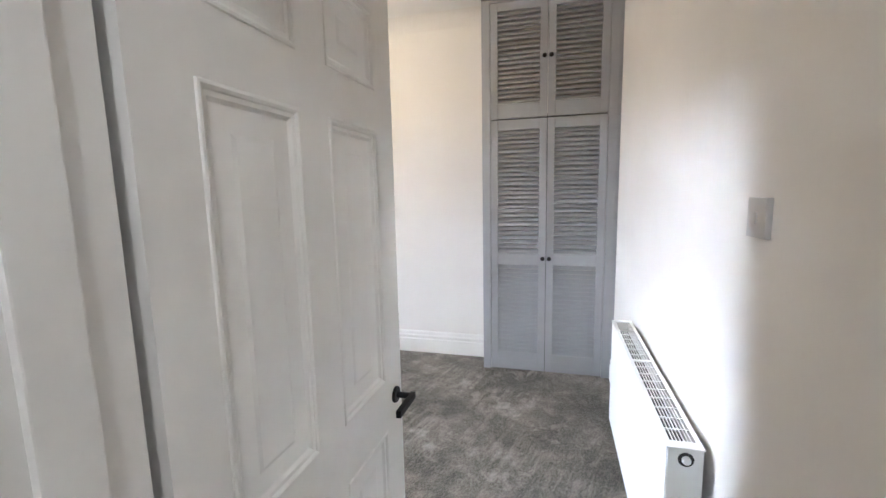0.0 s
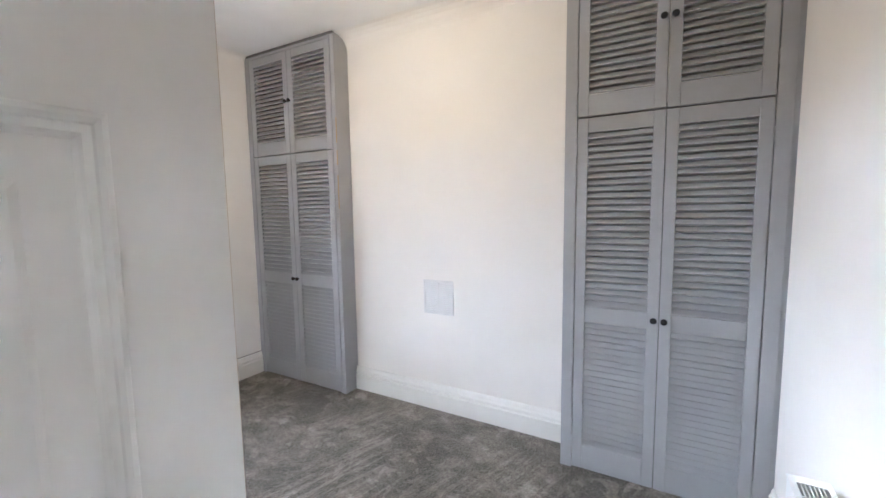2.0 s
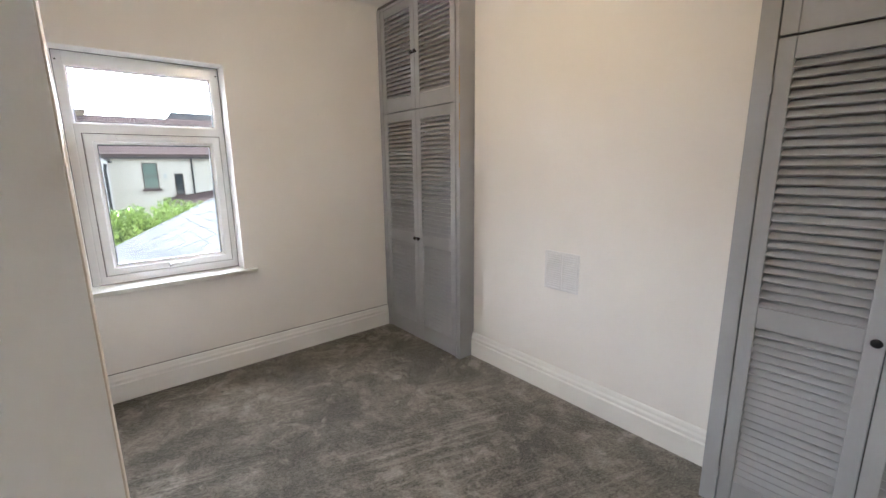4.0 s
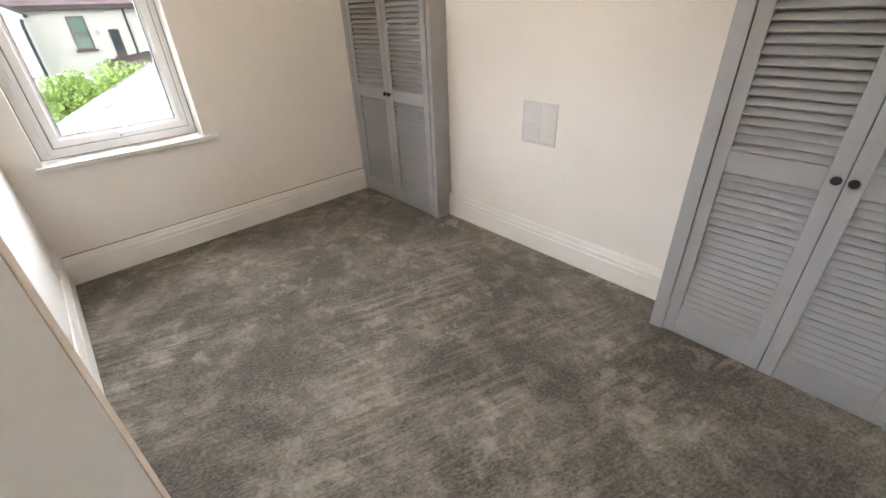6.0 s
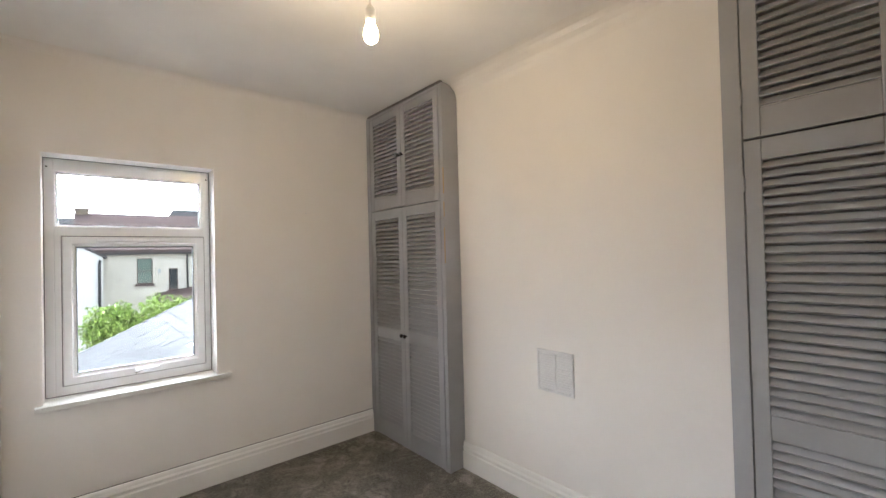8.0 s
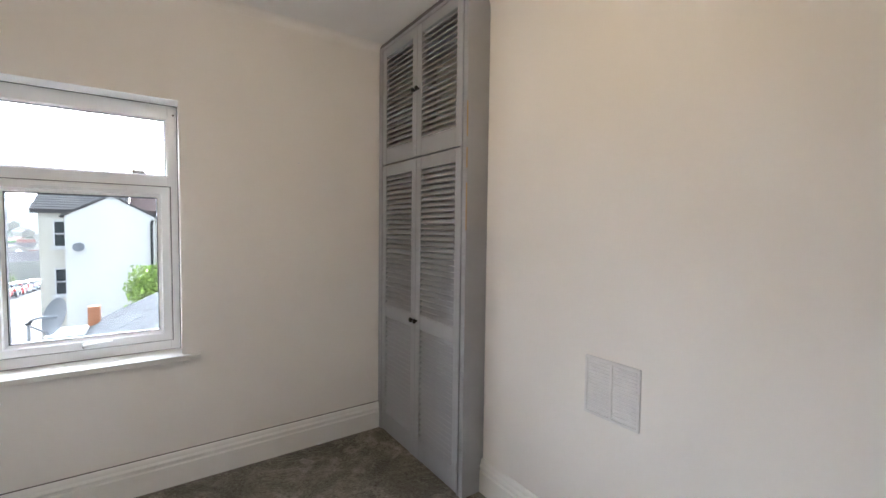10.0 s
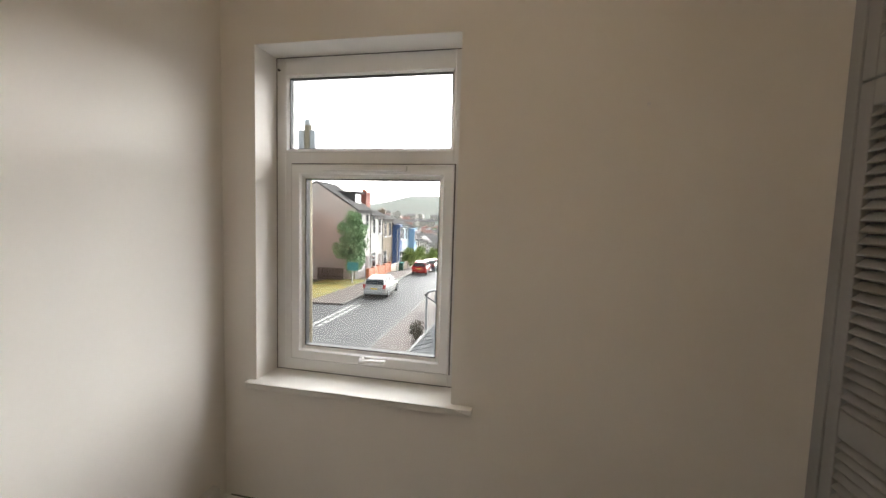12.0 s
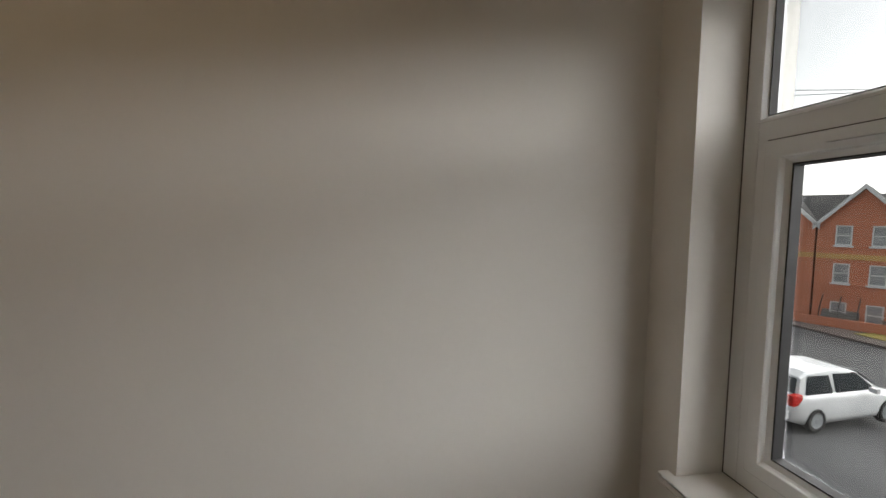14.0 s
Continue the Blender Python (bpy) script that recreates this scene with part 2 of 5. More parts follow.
structure("ceiling", block(-3.4, 1.3, -1.6, 4.1, ZC, ZC + 0.2), CEIL, "plain white painted plaster ceiling", "ceiling")

bm = bmesh.new()
box(bm, WX, XW, 0.9, WY0, 0, ZC)
box(bm, WX, XW, WY1, 4.1, 0, ZC)
box(bm, WX, XW, WY0, WY1, 0, WZ0 - 0.03)
box(bm, WX, XW, WY0, WY1, WZ1, ZC)
structure("wall_west", bm, WALL, "off-white painted plaster wall round the window", "wall")
structure("wall_south", block(XW, XN, YD - 0.12, YD, 0, ZC), WALL, "off-white painted plaster wall beside the door", "wall")
structure("wall_nook", block(XN - 0.12, XN, YH, YD - 0.12, 0, ZC), WALL, "off-white plaster wall behind the open door", "wall")
structure("wall_east", block(XR, XR + 0.12, YH, 4.1, 0, ZC), WALL, "off-white painted plaster wall behind the radiator", "wall")
structure("wall_north", block(XW, XR, YC, YC + 0.13, 0, ZC), WALL, "plain plaster back wall of the alcoves", "wall")

# chimney breast, its top curving out into the ceiling
bm = bmesh.new()
BX0, BX1 = -2.045, -0.275
COVE = [(0.0, 0.0)] + [(0.125 * (1 - math.cos(radians(a))), 0.125 * math.sin(radians(a))) for a in range(15, 91, 15)]
prof = [(-(YC - YB), 0.0), (0.0, 0.0)] + [(o, ZC - 0.125 + h) for o, h in COVE] + [(-(YC - YB), ZC)]
extrude_profile(bm, prof, (BX0, YB, 0), (BX1, YB, 0), (0, -1, 0))
structure("wall_chimney_breast", bm, WALL, "warm white plastered chimney breast with coved top", "wall")

# cove of the window wall and of the east wall
bm = bmesh.new()
extrude_profile(bm, [(0.0, ZC - 0.06)] + [(0.06 * (1 - math.cos(radians(a))), ZC - 0.06 + 0.06 * math.sin(radians(a))) for a in range(15, 91, 15)] + [(0.0, ZC)], (XW, YD, 0), (XW, 3.46, 0), (1, 0, 0))
structure("trim_cove", bm, WALL, "soft plaster curve between wall and ceiling", "cove", smooth=False)

# the wall with the doorway, and the hall behind it
bm = bmesh.new()
box(bm, -1.0, -0.262, 0.15, YH, 0, ZC)
box(bm, 0.645, 1.2, 0.15, YH, 0, ZC)
box(bm, -0.262, 0.645, 0.15, YH, 2.07, ZC)
structure("wall_doorway", bm, HALLM, "off-white plaster wall with the doorway", "wall")
bm = bmesh.new()
box(bm, -1.12, -1.0, -1.5, YH, 0, ZC)
box(bm, 1.2, 1.32, -1.5, YH, 0, ZC)
box(bm, -1.0, 1.2, -1.5, -1.38, 0, ZC)
structure("wall_hall", bm, HALLM, "plain painted hall wall", "wall")

# door lining with its stop
door_frame = thing("trim_door_lining", "white gloss painted door lining with stop bead", "door frame", kind="structure")
for nm, a in (("jamb", (-0.262, -0.237, 0.13, YH + 0.006, 0, 2.07)), ("jamb", (0.62, 0.645, 0.13, YH + 0.006, 0, 2.07)), ("head", (-0.237, 0.62, 0.13, YH + 0.006, 2.045, 2.07))):
    part(nm, block(*a, bevel=0.003), GLOSS, door_frame)
part("stop_bead", block(-0.2372, -0.224, 0.39, 0.455, 0, 2.045, bevel=0.003), GLOSS, door_frame)
part("stop_bead", block(0.607, 0.6202, 0.39, 0.455, 0, 2.045, bevel=0.003), GLOSS, door_frame)

# skirting boards
SK = [(0.0, 0.0), (0.022, 0.0), (0.022, 0.122), (0.0135, 0.128), (0.0135, 0.141), (0.021, 0.148), (0.0205, 0.154), (0.013, 0.166), (0.012, 0.180), (0.009, 0.190), (0.004, 0.196), (0.0, 0.196)]


def skirting(name, a, b, out, label):
    bm = bmesh.new()
    extrude_profile(bm, SK, a, b, out)
    return structure(name, bm, GLOSS, label, "skirting board")


skirting("baseboard_west", (XW, YD, 0), (XW, 3.462, 0), (1, 0, 0), "white moulded skirting board under the window")
skirting("baseboard_south", (XW, YD, 0), (XN, YD, 0), (0, 1, 0), "white moulded skirting board by the door")
skirting("baseboard_breast", (-2.052, YB, 0), (BX1, YB, 0), (0, -1, 0), "white moulded skirting board on the chimney breast")
skirting("baseboard_east", (XR, YH, 0), (XR, 3.37, 0), (-1, 0, 0), "white moulded skirting board behind the radiator")
skirting("baseboard_nook", (XN, YH + 0.02, 0), (XN, YD, 0), (1, 0, 0), "white skirting board behind the open door")

# solid dark strip painted as the shade in the crack over the skirting
structure("trim_skirting_shadow_gap", block(XW, XW + 0.005, YD + 0.03, 3.46, 0.1965, 0.2005), SHADOWGAP, "dark strip standing for the shadowed crack over the skirting", "gap")

# ---- window ----
win = thing("window_1", "white uPVC window with fixed toplight over a hinged sash", "window", kind="structure")
FX0, FX1 = -3.325, -3.262
SY0, SY1, SZ0, SZ1 = 1.380, 2.153, 0.832, 1.755
bm = bmesh.new()


def member(bm, y0, y1, z0, z1, x0=FX0, x1=FX1):
    box(bm, x0, x1, y0, y1, z0, z1)


member(bm, WY0, GY0 + 0.042, WZ0, WZ1)
member(bm, GY0 + 0.042, SY0 + 0.004, WZ0 + 0.055, 1.765)
member(bm, min(GY1 - 0.042, SY1 - 0.004), WY1, WZ0, WZ1)
member(bm, GY0 + 0.042, GY1 - 0.042, WZ0 - 0.015, SZ0 + 0.004)
member(bm, GY0 + 0.042, GY1 - 0.042, GZ1 - 0.055, WZ1)
member(bm, GY0 + 0.042, GY1 - 0.042, SZ1 - 0.004, 1.822)
soften(bm, 0.004)
part("window_frame", bm, UPVC, win)
SWAP = Matrix(((0, -1, 0, 0), (1, 0, 0, 0), (0, 0, 1, 0), (0, 0, 0, 1)))  # local x to world y, local -y to world +x


def ring_part(name, y0, y1, z0, z1, prof, x, mat, parent, label=""):
    bm = bmesh.new()
    loops(bm, y0, y1, z0, z1, prof, cap=False)
    bmesh.ops.transform(bm, matrix=Matrix.Translation((x, 0, 0)) @ SWAP, verts=bm.verts)
    return part(name, bm, mat, parent, label)


sash = ring_part("sash", SY0, SY1, SZ0, SZ1, [(0, 0.03), (0, -0.012), (0.004, -0.016), (0.043, -0.016), (0.047, -0.012), (0.050, -0.002), (0.062, 0.004), (0.066, 0.006), (0.066, 0.03)], FX1, UPVC, win)
ring_part("sash_seal", SY0 - 0.006, SY1 + 0.006, SZ0 - 0.006, SZ1 + 0.006, [(0.001, 0.004), (0.001, -0.001), (0.0065, -0.001), (0.0065, 0.004)], FX1, SEALSHADE, win)
# dark ring painted as the shadow where frame meets reveal
ring_part("frame_shadow_line", WY0, WY1, WZ0, WZ1, [(0, 0.004), (0, -0.0012), (0.0035, -0.0012), (0.0035, 0.004)], FX1, SEALSHADE, win)
ring_part("gasket", SY0 + 0.064, SY1 - 0.064, SZ0 + 0.064, SZ1 - 0.064, [(0, 0.01), (0.0, 0.004), (0.004, 0.005), (0.006, 0.033)], FX1, GASKET, win)
ring_part("glazing_bead", GY0 + 0.030, GY1 - 0.030, 1.80, GZ1 - 0.038, [(0.010, 0.002), (0.010, -0.004), (0.018, -0.003), (0.026, 0.010), (0.030, 0.014)], FX1, UPVC, win)
ring_part("gasket", GY0 + 0.056, GY1 - 0.056, 1.826, GZ1 - 0.064, [(0, 0.016), (0.0, 0.011), (0.004, 0.011), (0.006, 0.033)], FX1, GASKET, win)
# panes dim the view but cast no shadow, so daylight enters in full
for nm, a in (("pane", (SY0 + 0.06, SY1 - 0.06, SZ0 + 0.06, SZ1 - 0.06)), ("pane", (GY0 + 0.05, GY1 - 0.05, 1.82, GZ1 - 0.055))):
    p = part(nm, block(-3.300, -3.294, *a), GLASS, win, "glass pane tinted grey to dim the view outside")
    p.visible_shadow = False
bm = block(-3.2465, -3.229, 1.545, 1.945, 1.724, 1.746, 0.004)
for k in range(24):
    box(bm, -3.2292, -3.2282, 1.555 + k * 0.016, 1.555 + k * 0.016 + 0.009, 1.733, 1.737)
part("trickle_vent", bm, UPVC, win)
bm = bmesh.new()
lathe(bm, [(0.0, 0.0), (0.014, 0.0), (0.014, 0.012), (0.0, 0.012)], 14, m=Matrix.Translation((-3.247, 1.745, 0.862)) @ Matrix.Rotation(radians(90), 4, "Y"))
tube(bm, [(-3.236, 1.745, 0.862), (-3.222, 1.747, 0.858), (-3.214, 1.77, 0.866), (-3.214, 1.868, 0.874)], [0.011, 0.011, 0.009, 0.006], 10)
part("window_handle", bm, UPVC, win, smooth=True)
bm = bmesh.new()
lathe(bm, [(0.0, 0.0), (0.006, 0.0), (0.006, 0.003), (0.0, 0.003)], 12, m=Matrix.Translation((-3.231, 1.741, 0.850)) @ Matrix.Rotation(radians(90), 4, "Y"))
part("key_hole", bm, BLACK, win, "dark lock hole")
for y in (GY0 + 0.012, GY1 - 0.012):
    bm = bmesh.new()
    tube(bm, [(FX1, y, GZ1 - 0.03), (FX1 + 0.012, y, GZ1 - 0.032)], 0.005, 8)
    part("blind_hook", bm, BLACK, win, "small dark hook")
bm = block(FX1 - 0.002, -3.066, WY0, WY1, 0.742, WZ0, 0)
box(bm, -3.104, -3.066, 1.262, WY0, 0.742, WZ0)
box(bm, -3.104, -3.066, WY1, 2.288, 0.742, WZ0)
bmesh.ops.remove_doubles(bm, verts=bm.verts, dist=0.0005)
soften(bm, 0.006, 2)
structure("window_1_sill", bm, GLOSS, "white painted window board with rounded nosing", "window sill")

# ---- door ----
LEAF, LEAFH, THICK = 0.832, 2.03, 0.040
door = thing("door_1", "open white six-panel door with black lever handle", "door", pose(-0.228, 0.534, 0.006, 0, 0, 89.1), kind="structure")
bm = bmesh.new()
rails = [(0.0, 0.235), (0.705, 0.865), (1.612, 1.725), (1.93, LEAFH)]
cols = [(0.0, 0.103), (0.350, 0.462), (0.709, LEAF)]
for x0, x1 in cols:
    box(bm, x0, x1, 0, THICK, 0, LEAFH)
for z0, z1 in rails:
    for (a, b), (c, d) in zip(cols, cols[1:]):
        box(bm, b, c, 0, THICK, z0, z1)
part("door_leaf", bm, DOORP, door)
MOULD = [(-0.001, 0.0), (0.001, -0.003), (0.006, -0.004), (0.011, -0.001), (0.013, 0.002), (0.021, 0.003), (0.024, 0.006), (0.028, 0.009), (0.032, 0.009), (0.070, 0.0085), (0.078, 0.0055)]
for (a, b), (c, d) in zip(cols, cols[1:]):
    for (e, f), (g, h) in zip(rails, rails[1:]):
        bm = bmesh.new()
        loops(bm, b, c, f, g, MOULD)
        loops(bm, b, c, f, g, [(0, THICK), (0.02, THICK - 0.012)])
        part("door_panel", bm, DOORP, door)
bm = bmesh.new()
HX, HZ = 0.778, 0.793
lathe(bm, [(0.0, 0.0), (0.026, 0.0), (0.026, 0.007), (0.024, 0.009), (0.0, 0.009)], 24, m=Matrix.Translation((HX, 0, HZ)) @ Matrix.Rotation(radians(90), 4, "X"))
tube(bm, [(HX, -0.006, HZ), (HX, -0.048, HZ), (HX, -0.056, HZ)], [0.010, 0.010, 0.011], 14)
b2 = block(HX - 0.118, HX + 0.012, -0.067, -0.051, HZ - 0.011, HZ + 0.011, 0.003)
me = mesh_of("lever", b2, BLACK)
bm.from_mesh(me)
part("door_handle", bm, BLACK, door, "matt black lever handle", smooth=False)
# the bulb's warm light on this edge is put into the beige colour
part("edge_strip", block(LEAF, LEAF + 0.0015, 0.001, THICK - 0.001, 0, LEAFH), EDGELIT, door, "door edge with warm bulb light put into its beige")
bm = block(LEAF + 0.0015, LEAF + 0.0035, 0.008, 0.032, HZ - 0.11, HZ + 0.08, 0)
part("latch_plate", bm, BLACK, door, "black latch plate")
for z in (0.2, 1.0, 1.8):
    bm = bmesh.new()
    tube(bm, [(-0.004, 0.045, z - 0.05), (-0.004, 0.045, z + 0.05)], 0.007, 10)
    part("hinge", bm, GLOSS, door)

# ---- louvred cupboards ----
PITCH = 0.035


def slat_mesh(width):
    bm = bmesh.new()
    box(bm, -width / 2, width / 2, -0.0190, 0.0190, -0.0034, 0.0034)
    soften(bm, 0.0020, 1)
    return mesh_of("slat", bm, GREY)


def knob_mesh():
    bm = bmesh.new()
    lathe(bm, [(0.0, 0.0), (0.007, 0.0), (0.006, 0.010), (0.0145, 0.016), (0.0165, 0.022), (0.013, 0.028), (0.0, 0.030)], 16, m=Matrix.Rotation(radians(90), 4, "X"))
    return mesh_of("knob", bm, BLACK, True)


KNOB = knob_mesh()
TILT_SLAT = Matrix.Rotation(radians(45), 4, "X")


def louvre_door(parent, x0, x1, z0, z1, rails, knob_x, knob_z, slats, y=0.0, hinge_x=None):
    """A louvred door: rails are the (bottom, top) of each solid rail, slats fill what is between."""
    st = 0.054
    d = new("door")
    d.parent = parent
    d.empty_display_size = 0.1
    for a, b in ((x0, x0 + st), (x1 - st, x1)):
        part("stile", block(a, b, y, y + 0.028, z0, z1, 0.0022, 1), GREY, d)
    for a, b in rails:
        part("rail", block(x0 + st, x1 - st, y + 0.0015, y + 0.0265, a, b, 0.0022, 1), GREY, d)
    for (a, b), (c, e) in zip(rails, rails[1:]):
        n = round((c - b) / PITCH)
        for k in range(n):
            s = new("slat", slats)
            s.parent = d
            s.matrix_basis = Matrix.Translation(((x0 + x1) / 2, y + 0.0145, b + (k + 0.5) * (c - b) / n)) @ TILT_SLAT
    kn = new("knob", KNOB)
    kn.parent = d
    kn["label"] = "small round black knob"
    kn.matrix_basis = Matrix.Translation((knob_x, y, knob_z))
    if hinge_x is not None:
        for hz in (z0 + 0.16, z1 - 0.16):
            bm = bmesh.new()
            tube(bm, [(hinge_x, y - 0.003, hz - 0.032), (hinge_x, y - 0.003, hz + 0.032)], 0.004, 8)
            part("hinge", bm, GREY, d)
    return d


def cupboard(label, x0, x1, yf, frame_l, frame_r, side=None):
    c = thing("louvred_cupboard", label, "cupboard", pose(0, yf, 0), group="louvred alcove cupboards")
    a, b = x0 + frame_l, x1 - frame_r
    mid = (a + b) / 2
    top = ZC - 0.045
    for nm, u, v in (("frame_post", x0, a - 0.003), ("frame_post", b + 0.003, x1)):
        part(nm, block(u, v, -0.004, 0.05, 0.0, ZC - 0.02, bevel=0.004), GREY, c)
    part("frame_head", block(a - 0.003, b + 0.003, 0.0, 0.04, top + 0.003, ZC - 0.02, bevel=0.002), GREY, c)
    # near-black boards behind the door gaps; the gaps' shade is their colour
    part("divider", block(a, b, 0.030, 0.06, 1.955, 2.015), SHADEIN, c)
    part("meeting_stop", block(mid - 0.018, mid + 0.018, 0.030, 0.05, 0.01, 1.955), SHADEIN, c)
    w = mid - a - 0.003
    slats = slat_mesh(w - 0.108 + 0.004)
    for u, v, kx, hx in ((a, mid - 0.0016, mid - 0.024, a - 0.0015), (mid + 0.0016, b, mid + 0.024, b + 0.0015)):
        louvre_door(c, u, v, 0.008, 1.980, [(0.008, 0.150), (0.872, 0.962), (1.902, 1.980)], kx, 0.925, slats, hinge_x=hx)
        louvre_door(c, u, v, 1.988, top, [(1.988, 2.098), (top - 0.062, top)], kx, 2.412, slats, hinge_x=hx)
    return c


right = cupboard("tall grey painted louvred cupboard with black knobs", -0.278, XR - 0.018, 3.384, 0.066, 0.066)
part("side_panel", block(-0.278, -0.262, 0.05, YB - 3.384, 0, ZC - 0.14, bevel=0.002), GREY, right)
part("scribe", block(XR - 0.018, XR, 0.002, 0.03, 0, ZC - 0.02), GREY, right)
left = cupboard("tall grey painted louvred cupboard beside the window wall", XW, -2.088, 3.466, 0.055, 0.006)
bm = bmesh.new()
YS = YB - 3.466
edge = [(0.004, 0.0), (YS + 0.012, 0.0), (YS + 0.012, ZC - 0.135)] + [(YS + 0.012 - 0.125 * (1 - math.cos(radians(a))), ZC - 0.135 + 0.125 * math.sin(radians(a))) for a in range(15, 91, 15)] + [(0.004, ZC - 0.012)]
va = [bm.verts.new((-2.084, y, z)) for y, z in edge]
vb = [bm.verts.new((-2.050, y, z)) for y, z in edge]
bm.faces.new(va[::-1])
bm.faces.new(vb)
for i in range(len(edge)):
    j = (i + 1) % len(edge)
    bm.faces.new((va[i], va[j], vb[j], vb[i]))
part("side_panel", bm, GREY, left)
# dark strips painted as the shadow gap between cupboard and ceiling
part("shadow_gap_strip", block(XW, -2.050, -0.006, 0.02, ZC - 0.018, ZC - 0.002, bevel=0.003), SHADOWGAP, left, "dark strip coloured as the shadow gap under the ceiling")
part("shadow_gap_strip", block(-0.278, XR, -0.006, 0.02, ZC - 0.018, ZC - 0.002, bevel=0.003), SHADOWGAP, right, "dark strip coloured as the shadow gap under the ceiling")

BAREWOOD = material("bare_timber_edge", (0.42, 0.30, 0.17), 0.8, scale=8)
for z0, z1 in ((1.52, 1.78), (1.86, 1.97), (2.03, 2.22)):
    part("worn_edge", block(-2.0505, -2.0485, 0.001, 0.009, z0, z1), BAREWOOD, left, "bare timber showing through the paint")

# ---- radiator ----
rad = thing("radiator", "white double-panel radiator with slotted top grille", "radiator")
RX0, RX1, RY0, RY1, RZ0, RZ1 = 0.594, 0.692, 1.345, 2.548, 0.13, 0.717
part("front_panel", block(RX0, RX0 + 0.012, RY0 + 0.004, RY1 - 0.004, RZ0, RZ1 - 0.004, bevel=0.004), RADW, rad)
part("back_panel", block(RX1 - 0.012, RX1, RY0 + 0.004, RY1 - 0.004, RZ0, RZ1 - 0.004, bevel=0.004), RADW, rad)
# inside shade painted: dark block, and a plate added under the slots
part("convector", block(RX0 + 0.03, RX1 - 0.03, RY0 + 0.03, RY1 - 0.03, RZ0 + 0.02, RZ1 - 0.09), SHADEIN, rad, "convector block with the inside shade put into its dark colour")
part("slot_shade_plate", block(RX0 + 0.013, RX1 - 0.013, RY0 + 0.006, RY1 - 0.006, RZ1 - 0.085, RZ1 - 0.060), SHADEIN, rad, "dark plate added as the shade below the grille slots")
for y0, y1 in ((RY0, RY0 + 0.004), (RY1 - 0.004, RY1)):
    part("side_panel", block(RX0 + 0.004, RX1 - 0.004, y0, y1, RZ0, RZ1 - 0.002), RADW, rad)
bm = bmesh.new()
n = 17
ys = [RY0 + 0.035 + (RY1 - RY0 - 0.07) * k / n for k in range(n + 1)]
box(bm, RX0 - 0.001, RX0 + 0.016, RY0 - 0.001, RY1 + 0.001, RZ1 - 0.004, RZ1)
box(bm, RX1 - 0.013, RX1 + 0.001, RY0 - 0.001, RY1 + 0.001, RZ1 - 0.004, RZ1)
box(bm, RX0 + 0.016, RX1 - 0.013, RY0 - 0.001, ys[0], RZ1 - 0.004, RZ1)
box(bm, RX0 + 0.016, RX1 - 0.013, ys[-1], RY1 + 0.001, RZ1 - 0.004, RZ1)
for k, y in enumerate(ys[1:-1]):
    h = 0.0026 if k != 8 else 0.012
    box(bm, RX0 + 0.016, RX1 - 0.013, y - h, y + h, RZ1 - 0.005, RZ1 - 0.001)
for k in range(1, 7):
    x = RX0 + 0.016 + (RX1 - RX0 - 0.029) * k / 7
    box(bm, x - 0.0014, x + 0.0014, ys[0], ys[-1], RZ1 - 0.0055, RZ1 - 0.0015)
part("grille", bm, RADW, rad)
# dark disc painted as the shade in the plug's recess
bm = bmesh.new()
lathe(bm, [(0.0, 0.0), (0.021, 0.0), (0.021, 0.002), (0.0, 0.002)], 20, m=Matrix.Translation((0.645, RY0, RZ1 - 0.034)) @ Matrix.Rotation(radians(90), 4, "X"))
part("plug_recess", bm, SHADEIN, rad, "dark disc painted as the shaded recess round the plug")
bm = bmesh.new()
lathe(bm, [(0.0, -0.002), (0.012, -0.002), (0.0115, 0.010), (0.009, 0.012), (0.0045, 0.012), (0.0045, 0.008), (0.0, 0.008)], 20, m=Matrix.Translation((0.645, RY0, RZ1 - 0.034)) @ Matrix.Rotation(radians(90), 4, "X"))
part("bleed_plug", bm, RADW, rad)
for y in (RY0 + 0.18, RY1 - 0.18):
    part("wall_bracket", block(RX1, XR, y - 0.02, y + 0.02, RZ0 + 0.05, RZ1 - 0.06), RADW, rad)
for y in (RY0 + 0.03, RY1 - 0.03):
    bm = bmesh.new()
    tube(bm, [(0.645, y, 0.0), (0.645, y, RZ0 + 0.02)], 0.0075, 10)
    part("pipe", bm, RADW, rad)

# ---- small wall fittings ----
sw = thing("light_switch", "square white single light switch on the wall", "light switch", pose(XR, 1.180, 1.376, 0, 0, -90))
part("plate", block(-0.044, 0.044, -0.013, 0.0, -0.044, 0.044, bevel=0.003), SWITCHP, sw)
bm = block(-0.006, 0.006, -0.017, -0.012, -0.013, 0.013, 0.001)
part("rocker", bm, SWITCHP, sw)

vent = thing("wall_vent", "square white plastic air vent with two columns of slats", "vent", pose(-1.241, YB, 0.860))
bm = bmesh.new()
loops(bm, -0.127, 0.127, -0.127, 0.127, [(0, 0), (0.0, -0.004), (0.002, -0.006), (0.012, -0.007), (0.014, -0.003)], cap=False)
part("vent_frame", bm, PLASTIC, vent)
part("backing", block(-0.12, 0.12, -0.0025, 0, -0.12, 0.12), PLASTIC, vent)
part("centre_bar", block(-0.006, 0.006, -0.0075, -0.0025, -0.115, 0.115), PLASTIC, vent)
bm = bmesh.new()
box(bm, -0.053, 0.053, -0.0035, 0.0035, -0.0014, 0.0014)
bmesh.ops.rotate(bm, verts=bm.verts, matrix=Matrix.Rotation(radians(-35), 3, "X"))
VS = mesh_of("vent_slat", bm, PLASTIC)
